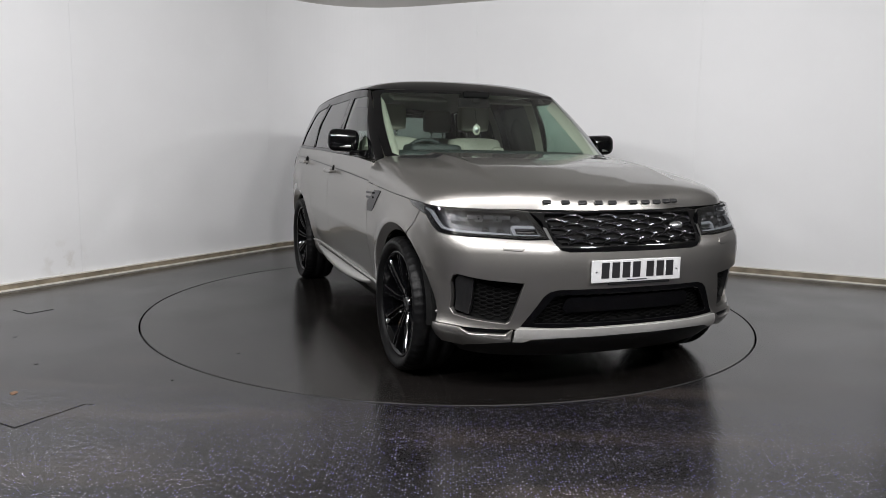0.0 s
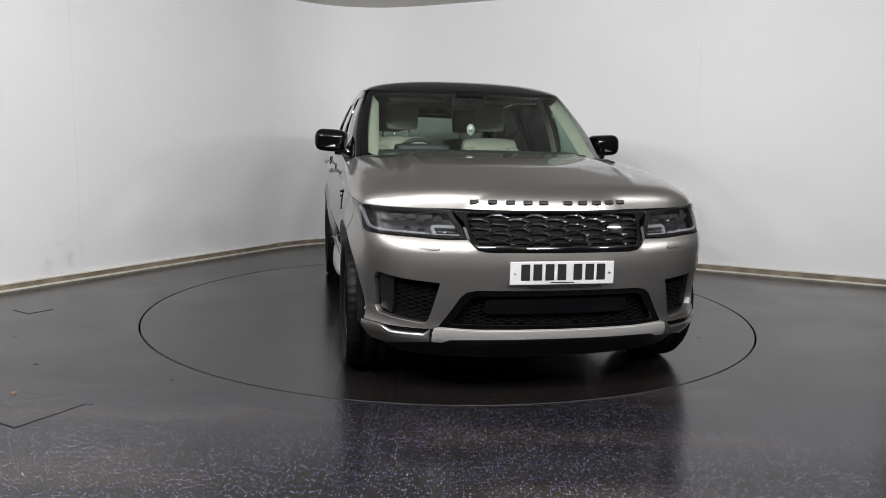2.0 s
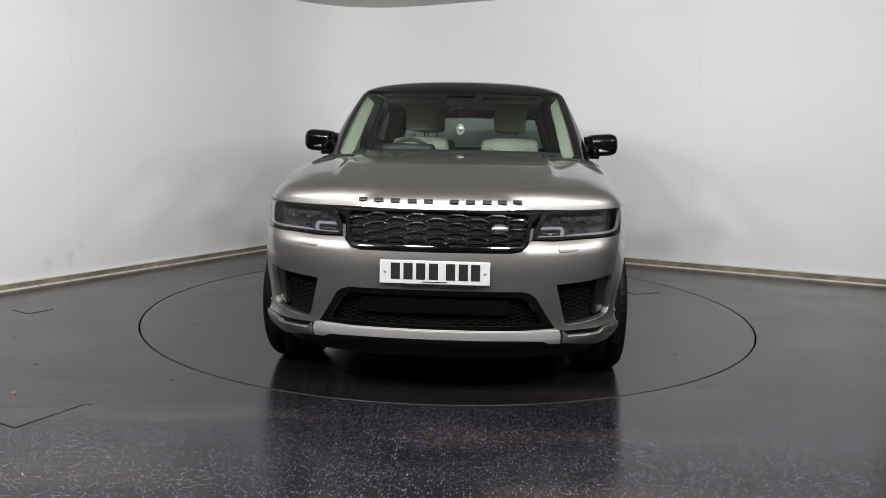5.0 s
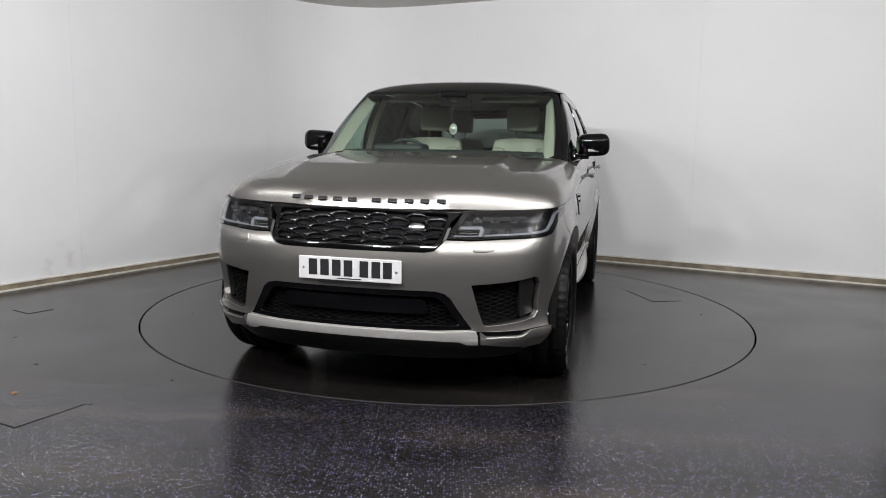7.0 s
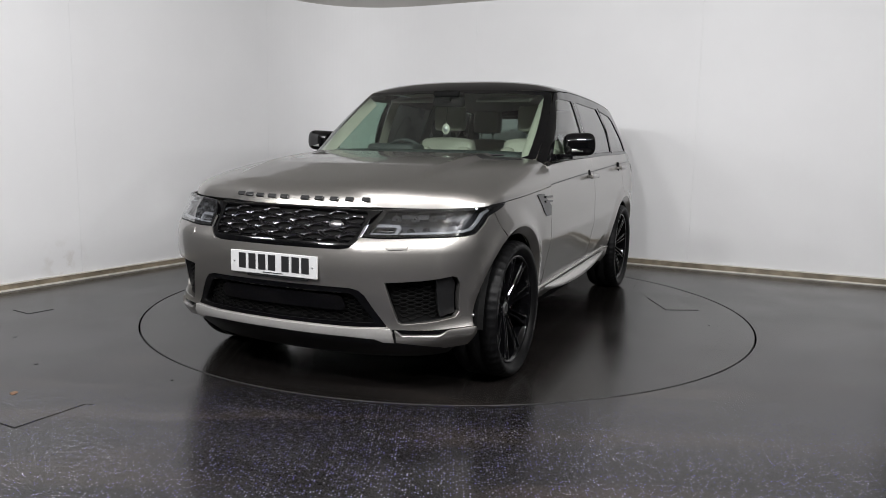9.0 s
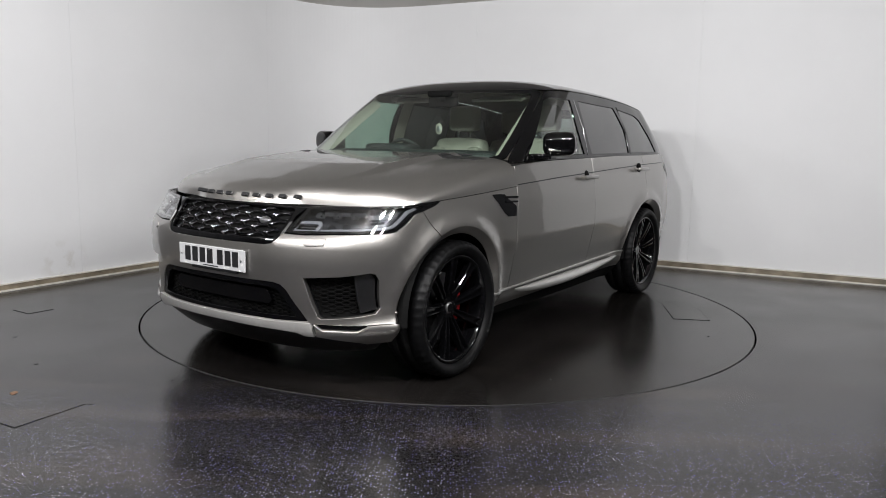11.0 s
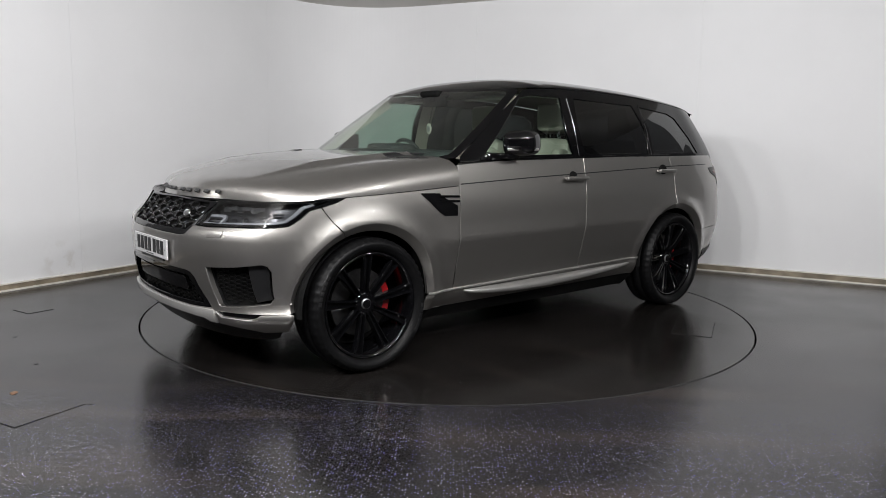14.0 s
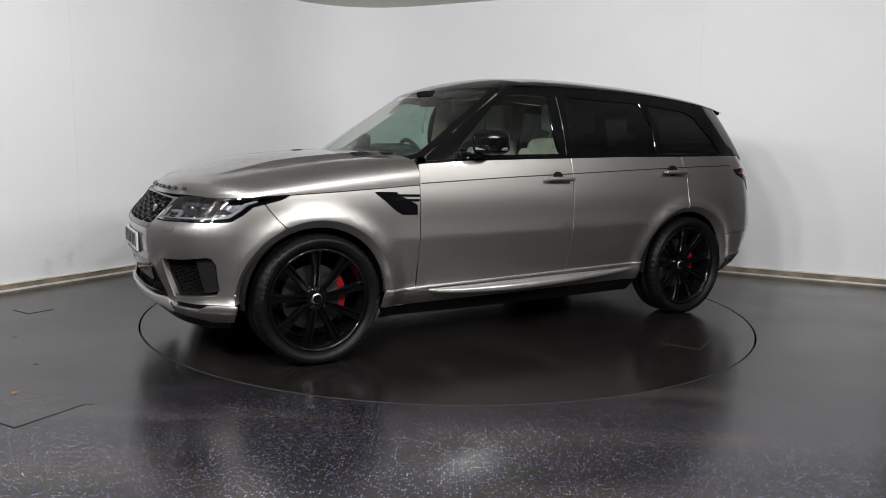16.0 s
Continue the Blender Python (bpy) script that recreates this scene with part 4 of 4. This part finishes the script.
# ---------------------------------------------------------------- car: glasshouse
roof_edge = smooth([-.18, .10, .5, 1.0, 1.45, 1.95, 2.2], [1.640, 1.664, 1.672, 1.664, 1.640, 1.588, 1.55])
roof_mid = smooth([-.20, -.06, .16, .5, .9, 1.4, 1.9, 2.2], [1.672, 1.726, 1.753, 1.768, 1.762, 1.735, 1.676, 1.62])


def glasshouse():
    # windscreen with its black border
    half = outline(upper, ("x", 0, 1.180), ("x", .45, 1.180), ("x", .790, 1.172), ("x", .832, 1.19), ("x", .742, 1.625), ("x", .724, 1.644), ("x", .45, 1.652), ("x", 0, 1.660))
    poly = half + [(-s, z) for s, z in half[-2:0:-1]]
    hole_h = outline(upper, ("x", 0, 1.200), ("x", .44, 1.198), ("x", .748, 1.186), ("x", .790, 1.206), ("x", .712, 1.606), ("x", .690, 1.624), ("x", .45, 1.632), ("x", 0, 1.638))
    hole = hole_h + [(-s, z) for s, z in hole_h[-2:0:-1]]
    ws = panel("windscreen", raised(upper, .002), hole, M_GLASS, car, step=.05, lip=.004, label="tinted windscreen")
    ws.visible_shadow = False
    panel("windscreen_border", raised(upper, .001), poly, M_BLACK, car, holes=(hole,), step=.05, lip=.004)
    for sgn in MIRROR:
        # side frame with its openings
        top = [(y, float(roof_edge(y)) - .004) for y in (.03, .30, .7, 1.05, 1.4, 1.7, 1.93)]
        frame_o = ypts([(-.735, 1.165), (-.40, 1.172), (.35, 1.190), (.9, 1.204), (1.42, 1.208), (1.80, 1.216), (2.20, 1.218)]) + ypts(top[::-1])
        o = outline(upper, *frame_o)
        o += outline(upper, ("x", .748, 1.640), ("x", .798, 1.43), ("x", .840, 1.195))
        w1 = outline(upper, *ypts([(-.575, 1.198), (.275, 1.214), (.255, 1.605), (-.04, 1.606), (-.145, 1.588)]))
        w2 = outline(upper, *ypts([(.405, 1.216), (1.175, 1.226), (1.175, 1.42), (1.10, 1.590), (.40, 1.606)]))
        w3 = outline(upper, *ypts([(1.235, 1.228), (1.90, 1.236), (1.80, 1.36), (1.66, 1.510), (1.56, 1.548), (1.165, 1.585), (1.232, 1.42)]))
        panel("window_surround", upper, flipped(o, sgn), M_BLACK, car, holes=[flipped(w, sgn) for w in (w1, w2, w3)], step=.05, lip=.015, label="gloss black pillars and window surround")
        for w, mat, nm in ((w1, M_GLASS, "front_side_window"), (w2, M_PRIVACY, "rear_side_window"), (w3, M_PRIVACY, "quarter_window")):
            g = panel(nm, raised(upper, -.006), flipped(w, sgn), mat, car, step=.06, lip=0)
            g.visible_shadow = mat is not M_GLASS
        seal = ypts([(-.60, 1.184), (.35, 1.200), (1.2, 1.215), (2.02, 1.226), (2.02, 1.214), (1.2, 1.203), (.35, 1.188), (-.60, 1.172)])
        panel("waist_seal", raised(upper, .006), flipped(outline(upper, *seal), sgn), M_BLACK, car, step=.08, lip=.006)
        # seams of the pillars
        for y0, y1 in ((.325, .315), (1.205, 1.18)):
            p = np.array(outline(upper, *ypts([(y0, 1.21), ((y0 + y1) / 2, 1.40), (y1, 1.60)])))
            q = raised(upper, .001)(p[:, 0] * sgn, p[:, 1])
            part("pillar_seam", tube([tuple(v) for v in q], .0035, 6), M_CHROME if y0 < 1 else M_BLACK, car)
        # deck between glass and bonnet and the waist shelf
        y = np.linspace(-.83, 2.26, 40)
        z0 = np.interp(y, [-.83, .35, 1.42, 2.26], [1.146, 1.184, 1.203, 1.205])
        a = lower(np.array([sy(lower, yy, zz) for yy, zz in zip(y, z0)]), z0)
        b = np.array([upper(np.array([sy(upper, max(yy, -.72), 1.18)]), np.array([1.18]))[0] for yy in y])
        rows = [[(sgn * p[0] * .998, p[1], p[2] + .002) for p in a], [(sgn * (p[0] - .02), p[1], r[2] + .006) for p, r in zip(b, a)]]
        bm = grid_bm(rows)
        part("waist_shelf", bm, M_PAINT, car, smooth=True)
    # roof
    ys = np.concatenate([np.linspace(.12, 2.0, 30), [2.08, 2.14]])
    us = np.sin(np.linspace(-1, 1, 49) * math.pi / 2)
    rows = []
    for y in ys:
        ze = float(roof_edge(y))
        xe = float(upper(np.array([sy(upper, max(y, .03), ze - .0)]), np.array([ze]))[0, 0])
        zc = float(roof_mid(y))
        rows.append([(u * xe, y, ze + (zc - ze) * (1 - abs(u) ** 2.6) ** .7) for u in us])
    edge_s = sx(upper, .748, 1.652)
    front = upper(np.sin(np.linspace(-1, 1, 49) * math.pi / 2) * edge_s, np.full(49, 1.652))
    rest = [r for r, y in zip(rows, ys) if y > .11]
    end = np.array(rest[0])
    lead = []
    for k in (.12, .28, .46, .64, .82):
        p = front * (1 - k) + end * k
        p[:, 2] = front[:, 2] + (end[:, 2] - front[:, 2]) * math.sin(k * math.pi / 2) ** .9
        lead.append(p.tolist())
    rows = [front.tolist()] + lead + rest
    bm = grid_bm(rows)
    bmesh.ops.recalc_face_normals(bm, faces=bm.faces)
    if sum(f.normal.z for f in bm.faces) < 0:
        bmesh.ops.reverse_faces(bm, faces=bm.faces)
    part("roof", bm, M_BLACK, car, "gloss black roof", True)
    # roof spoiler
    rows = []
    for yy, zz, t in ((2.02, .012, 0), (2.16, .008, 0), (2.22, -.012, 0), (2.21, -.03, 0), (2.05, -.05, 0)):
        rows.append([(u * .66, yy - .08 * u * u, float(roof_mid(min(yy, 2.16))) - .05 * u * u + zz) for u in np.linspace(-1, 1, 17)])
    part("roof_spoiler", grid_bm(rows), M_BLACK, car, smooth=True)
    # tailgate, rear window and rear bumper
    t = outline(upper, ("y", 2.215, 1.225))[0][0]
    rear = float(GS[-1])
    pane = [(t + .10, 1.25), (2 * rear - t - .10, 1.25), (2 * rear - t - .10, 1.54), (rear, 1.555), (t + .10, 1.54)]
    panel("rear_window", upper, pane, M_REAR, car, lip=0)
    panel("tailgate_frame", raised(upper, -.004), [(t - .02, 1.19), (2 * rear - t + .02, 1.19), (2 * rear - t + .12, 1.60), (t - .12, 1.60)], M_BLACK, car, holes=(pane,), lip=0)
    r0, r1 = sy(lower, 2.29, .9), float(BS[-1])
    panel("tailgate", lower, [(r0, .63), (2 * r1 - r0, .63), (2 * r1 - r0 + .03, 1.21), (r0 - .03, 1.21)], M_PAINT, car, lip=.01)
    panel("rear_bumper", lower, [(r0, .33), (2 * r1 - r0, .33), (2 * r1 - r0, .62), (r0, .62)], M_PAINT, car, lip=.01)
    for sgn in MIRROR:
        tl = ypts([(2.02, 1.112), (2.16, 1.122), (2.262, 1.124), (2.285, .955), (2.26, .950), (2.18, 1.03), (2.06, 1.07)])
        tail = panel("tail_light", raised(lower, .004), flipped(outline(lower, *tl), sgn), M_BLACK, car, step=.03, lip=.01, label="dark-rimmed red tail light")
        tl2 = ypts([(2.10, 1.085), (2.19, 1.095), (2.25, 1.10), (2.268, 1.0), (2.20, 1.05)])
        panel("tail_lens", raised(lower, .006), flipped(outline(lower, *tl2), sgn), M_TAIL, tail, step=.03, lip=.004)
        rr = ypts([(2.0, .40), (2.26, .44), (2.28, .40), (2.2, .32), (2.0, .29)])
        panel("rear_valance", raised(lower, .006), flipped(outline(lower, *rr), sgn), M_SATIN, car, lip=.01)


glasshouse()


# ---------------------------------------------------------------- car: wheels
def wheel(x, y, sgn):
    """A black split-spoke alloy wheel with its tyre and red brake caliper; the outer face looks along sgn."""
    rim_r = .292
    rim = lathe([(-.10, .20), (-.105, rim_r - .02), (-.02, rim_r - .045), (.085, rim_r - .018), (.10, rim_r - .012), (.108, rim_r - .002), (.106, rim_r + .006), (.09, rim_r + .008)], 72)
    w = part("wheel", rim, M_RIM, car, "gloss black split-spoke alloy wheel", True)
    w.matrix_local = Matrix.Translation((x, y, HUB_Z)) @ Matrix.Rotation(0 if sgn > 0 else math.pi, 4, "Z")
    # tyre with shoulder blocks
    prof = [(.085, rim_r + .004), (.112, rim_r + .012), (.128, rim_r + .04), (.131, rim_r + .062), (.122, TYRE_R - .016), (.112, TYRE_R - .006), (.095, TYRE_R - .001), (.05, TYRE_R), (.047, TYRE_R - .008), (.035, TYRE_R - .008), (.032, TYRE_R), (-.032, TYRE_R), (-.035, TYRE_R - .008), (-.047, TYRE_R - .008), (-.05, TYRE_R), (-.095, TYRE_R - .001), (-.125, TYRE_R - .02), (-.13, rim_r + .05), (-.10, rim_r + .004)]
    n = 156
    bm = lathe(prof, n)
    bm.verts.ensure_lookup_table()
    for ri in (4, 5, 6):
        for i in range(n):
            if i % 3 == 0:
                v = bm.verts[ri * n + i]
                r = math.hypot(v.co.y, v.co.z)
                v.co.y *= (r - .006) / r
                v.co.z *= (r - .006) / r
    tyre = part("tyre", bm, M_RUBBER, w, "worn black tyre", True)
    for a in (-2.1, 1.0):
        for i in range(6):
            ang = a + i * .085
            bm = box_bm((.003, .022, .020), (.1305, 0, rim_r + .052), .001, 1)
            bm.transform(Matrix.Rotation(ang, 4, "X"))
            part("sidewall_bar", bm, M_SATIN, tyre)
    # nine broad spokes, each with a groove along it
    bm = bmesh.new()
    secs = []
    for r, half, xo, dep in ((.038, .013, .052, .040), (.075, .017, .060, .040), (.14, .0200, .076, .040), (.21, .0240, .090, .040), (.255, .0280, .097, .038), (rim_r - .006, .035, .100, .036)):
        secs.append([bm.verts.new((xx, t_ * half, r)) for t_, xx in ((-1, xo - dep), (-1, xo - .008), (-.82, xo), (-.56, xo), (-.30, xo - .022), (.30, xo - .022), (.56, xo), (.82, xo), (1, xo - .008), (1, xo - dep))])
    for a, b in zip(secs, secs[1:]):
        for i in range(10):
            bm.faces.new((a[i], a[(i + 1) % 10], b[(i + 1) % 10], b[i]))
    bmesh.ops.recalc_face_normals(bm, faces=bm.faces)
    me = bpy.data.meshes.new("spoke")
    bm.to_mesh(me)
    bm.free()
    me.materials.append(M_RIM)
    for k in range(9):
        sp = new("spoke", me)
        sp.parent = w
        sp.matrix_local = Matrix.Rotation(2 * math.pi * k / 9 + .06, 4, "X")
    part("hub", lathe([(-.02, .0), (.0, .080), (.042, .074), (.054, .055), (.050, .038), (.050, .0)], 36), M_RIM, w, smooth=True)
    cap = part("centre_cap", lathe([(.058, .0), (.058, .024), (.054, .031), (.046, .033)], 28), M_STEEL, w)
    part("cap_field", lathe([(.060, .0), (.0595, .0255)], 24), M_RIM, cap)
    for k in range(5):
        bm = lathe([(.060, 0), (.060, .008), (.042, .010)], 8)
        bm.transform(Matrix.Rotation(2 * math.pi * (k + .5) / 5 + .18, 4, "X") @ Matrix.Translation((0, 0, .056)))
        part("wheel_nut", bm, M_RIM, w)
    part("brake_disc", lathe([(-.03, .08), (-.03, .19), (-.012, .19), (-.012, .08)], 48), M_DISC, w, smooth=False)
    part("wheel_back", lathe([(-.08, .0), (-.08, .25)], 32), M_DARK, w)
    bm = bmesh.new()
    secs = []
    for i in range(11):
        a = math.radians(-32 + 6.4 * i)
        ring = []
        for r, xx in ((.162, -.010), (.198, -.006), (.204, -.018), (.204, -.05), (.162, -.05)):
            ring.append(bm.verts.new((xx + (.01 if i in (3, 4, 6, 7) and xx > 0 else 0), r * math.cos(a), r * math.sin(a))))
        secs.append(ring)
    for a, b in zip(secs, secs[1:]):
        for i in range(5):
            bm.faces.new((a[i], a[(i + 1) % 5], b[(i + 1) % 5], b[i]))
    bm.faces.new(secs[0])
    bm.faces.new(secs[-1])
    bmesh.ops.recalc_face_normals(bm, faces=bm.faces)
    if sgn < 0:
        bm.transform(Matrix.Rotation(math.pi, 4, "X"))
    part("brake_caliper", bm, M_RED, w, "red brake caliper")
    return w


for sgn in MIRROR:
    wheel(sgn * .860, HUB_F, sgn)
    wheel(sgn * .860, HUB_R, sgn)

# underside
part("underbody", join(box_bm((1.20, 4.0, .16), (0, .05, .32), .04), box_bm((1.44, 1.96, .20), (0, .0, .31), .05), box_bm((1.05, .40, .35), (0, -1.86, .46), .06), box_bm((1.3, .4, .4), (0, 2.05, .62), .1)), M_DARK, car)
part("engine_bay", box_bm((1.15, 1.4, .55), (0, -1.40, .68), .08), M_DARK, car)


# ---------------------------------------------------------------- car: mirrors, wipers, plate
def mirrors():
    for sgn in MIRROR:
        m = part("door_mirror", box_bm((.215, .182, .154), (sgn * 1.012, -.358, 1.281), .070, 7, Matrix.Rotation(sgn * .30, 4, "Z") @ Matrix.Rotation(sgn * -.06, 4, "Y")), M_BLACK, car, "gloss black door mirror", True)
        part("mirror_foot", join(box_bm((.14, .10, .035), (sgn * .925, -.405, 1.200), .012, 3), box_bm((.05, .17, .05), (sgn * .885, -.45, 1.19), .012)), M_BLACK, m)
        rows = []
        for zz, o in ((1.226, -.003), (1.230, .002), (1.242, .002), (1.246, -.003)):
            c, q = math.cos(.30), math.sin(.30)
            row = [(xx, yy) for xx, yy in ((-.03, -.085 - o), (.04, -.081 - o), (.095, -.066 - o), (.120 + o, -.035), (.131 + o, .0), (.129 + o, .03))]
            rows.append([(sgn * (.992 + xx * c - yy * q), -.368 + xx * q + yy * c, zz + .008) for xx, yy in row])
        part("indicator", grid_bm(rows), M_SILVER, m, smooth=True)
        part("mirror_glass", box_bm((.165, .006, .115), (sgn * .975, -.284, 1.282), .003, turn=Matrix.Rotation(sgn * .30, 4, "Z")), M_CHROME, m)


mirrors()


def plate():
    p = part("number_plate", box_bm((.52, .010, .111), (0, -2.322, .667), .004), M_PLATE, car, "white number plate with plain dark bars")
    for xx in (-.185, -.125, -.065, -.005, .075, .135, .192):
        part("plate_bar", box_bm((.043, .004, .077), (xx, -2.328, .672), .001, 1), M_INK, p)
    for xx in (-.235, .235):
        part("plate_screw", blob((.006, .004, .006), (xx, -2.328, .667), 1.0, 10), M_STEEL, p, smooth=True)
    part("plate_holder", box_bm((.36, .012, .016), (.02, -2.318, .606), .003), M_SATIN, p)
    part("plate_line", box_bm((.12, .003, .004), (.0, -2.328, .622), .0008, 1), M_INK, p)


plate()


def wipers():
    for x0, x1 in ((-.62, .10), (.02, .66)):
        pts_ = []
        for k in np.linspace(0, 1, 9):
            xx = x0 + (x1 - x0) * k
            zz = 1.186 + .010 * k
            q = raised(upper, .012)(np.array([sx(upper, xx, zz)]), np.array([zz]))[0]
            pts_.append(tuple(q))
        part("wiper", tube(pts_, .007, 6), M_SATIN, car)
    rows = [[(xx, -1.0 + .16 * xx * xx * 1.5 - dy, 1.168 + dz - .02 * xx * xx) for xx in np.linspace(-.74, .74, 25)] for dy, dz in ((.03, -.006), (.0, .000), (-.05, .012))]
    part("scuttle", grid_bm(rows), M_SATIN, car)


wipers()


# ---------------------------------------------------------------- car: cabin
def seat(x, y, tilt=12):
    s = part("seat", blob((.26, .27, .10), (x, y, .80), .6), M_CREAM, car, "cream leather seat", True)
    part("seat_back", blob((.25, .075, .27), (x, y + .26, 1.06), .6, turn=Matrix.Rotation(math.radians(-tilt), 4, "X")), M_CREAM, s, smooth=True)
    for e in (-.185, .185):
        part("seat_bolster", blob((.06, .10, .22), (x + e, y + .21, 1.03), .7, turn=Matrix.Rotation(math.radians(-tilt), 4, "X")), M_CREAM, s, smooth=True)
    part("headrest", blob((.138, .055, .108), (x, y + .335, 1.490), .62), M_CREAM, s, smooth=True)
    for e in (-.06, .06):
        part("headrest_post", tube([(x + e, y + .325, 1.28), (x + e, y + .335, 1.42)], .008, 8), M_CHROME, s, smooth=True)


def cabin():
    for x in (-.38, .38):
        seat(x, .32)
        seat(x, 1.22, 16)
    part("cabin_floor", box_bm((1.6, 3.0, .06), (0, .70, .60), .02), M_DASH, car)
    part("load_cover", box_bm((1.50, .75, .03), (0, 1.86, 1.10), .01), M_DASH, car)
    part("headliner", grid_bm([[(u * .66, y, float(roof_edge(y)) - .012 + (float(roof_mid(y)) - float(roof_edge(y))) * (1 - abs(u) ** 2.6) * .8) for u in np.linspace(-1, 1, 15)] for y in np.linspace(.10, 2.0, 14)]), M_CREAM, car, "pale cloth headliner", True)
    part("dashboard", join(blob((.76, .26, .12), (0, -.50, 1.11), .55, 36), box_bm((1.46, .36, .38), (0, -.46, .92), .08, 3), blob((.20, .12, .06), (-.37, -.36, 1.21), .7)), M_DASH, car, "dark leather dashboard", True)
    part("centre_console", box_bm((.26, 1.0, .30), (0, .12, .80), .05, 3), M_DASH, car)
    ring = []
    for i in range(28):
        a = 2 * math.pi * i / 28
        p = Vector((.178 * math.cos(a), 0, .178 * math.sin(a)))
        ring.append(tuple(Matrix.Rotation(math.radians(24), 4, "X") @ p + Vector((-.37, -.17, 1.135))))
    sw = part("steering_wheel", tube(ring, .015, 10, True), M_DASH, car, "dark leather steering wheel", True)
    part("wheel_boss", blob((.075, .03, .06), (-.37, -.175, 1.13), .7), M_DASH, sw, smooth=True)
    for e in ((-.165, 0), (.165, 0), (0, -.16)):
        part("wheel_spoke", tube([(-.37, -.175, 1.13), (-.37 + e[0], -.17, 1.135 + e[1])], .012, 6), M_STEEL, sw)
    # cream pillars, mirror and hanging tag
    for sgn in MIRROR:
        z = np.linspace(1.20, 1.63, 9)
        e0 = np.array([sx(upper, .794 - .082 * (q - 1.20) / .43, q) for q in z])
        a = raised(upper, -.015)(e0 * sgn, z)
        b = raised(upper, -.05)((e0 + .09) * sgn, z)
        c = raised(upper, -.085)((e0 - .055) * sgn, z)
        part("pillar_trim", grid_bm([c.tolist(), a.tolist(), b.tolist()]), M_CREAM, car, "cream inner pillar trim", True)
        zb = np.linspace(1.19, 1.64, 7)
        for yy, w_ in ((.33, .07), (1.12, .07)):
            a = np.array([raised(upper, -.035)(np.array([sy(upper, yy - w_, q)]), np.array([q]))[0] for q in zb])
            b = np.array([raised(upper, -.035)(np.array([sy(upper, yy + w_, q)]), np.array([q]))[0] for q in zb])
            a[:, 0] *= sgn
            b[:, 0] *= sgn
            part("pillar_trim", grid_bm([a.tolist(), b.tolist()]), M_CREAM, car)
        part("door_card", box_bm((.04, 1.9, .50), (sgn * .845, .45, .95), .02), M_DASH, car)
        part("sun_visor", box_bm((.42, .15, .022), (sgn * .36, -.01, 1.606), .010, 3, Matrix.Rotation(.22, 4, "X")), M_CREAM, car, smooth=True)
    mir = part("rear_view_mirror", blob((.125, .022, .036), (0, -.235, 1.575), .6), M_DARK, car, "dark rear-view mirror", True)
    part("mirror_stem", join(box_bm((.06, .07, .08), (0, -.255, 1.615), .015), box_bm((.20, .13, .045), (0, -.235, 1.630), .018, 3)), M_DARK, mir)
    tag = part("hanging_tag", blob((.030, .005, .040), (.004, -.29, 1.378), 1.0, 24), M_CREAM, car, "round white tag hanging from the mirror", True)
    part("tag_print", blob((.022, .007, .027), (.004, -.29, 1.378), 1.0, 20), M_STEEL, tag, smooth=True)
    part("tag_cord", tube([(.004, -.29, 1.41), (0, -.25, 1.56)], .002, 5), M_INK, tag)
    part("tax_disc", blob((.03, .01, .012), (.0, -.90, 1.205), 1.0, 14), M_DRL, car, smooth=True)


cabin()


# ---------------------------------------------------------------- movement
CAR_X, CAR_TURN = 0.088, -0.12


def motions():
    times = [i * 0.5 for i in range(33)]
    walk(turntable, [(t, pose(0, 0, 0, 0, 0, turn_at(t))) for t in times])
    walk(car, [(t, pose(0, 0, 0, 0, 0, turn_at(t)) @ pose(CAR_X, 0, 0, 0, 0, CAR_TURN)) for t in times])


def turn_at(t):
    return 21.68 - 5.05 * t


motions()
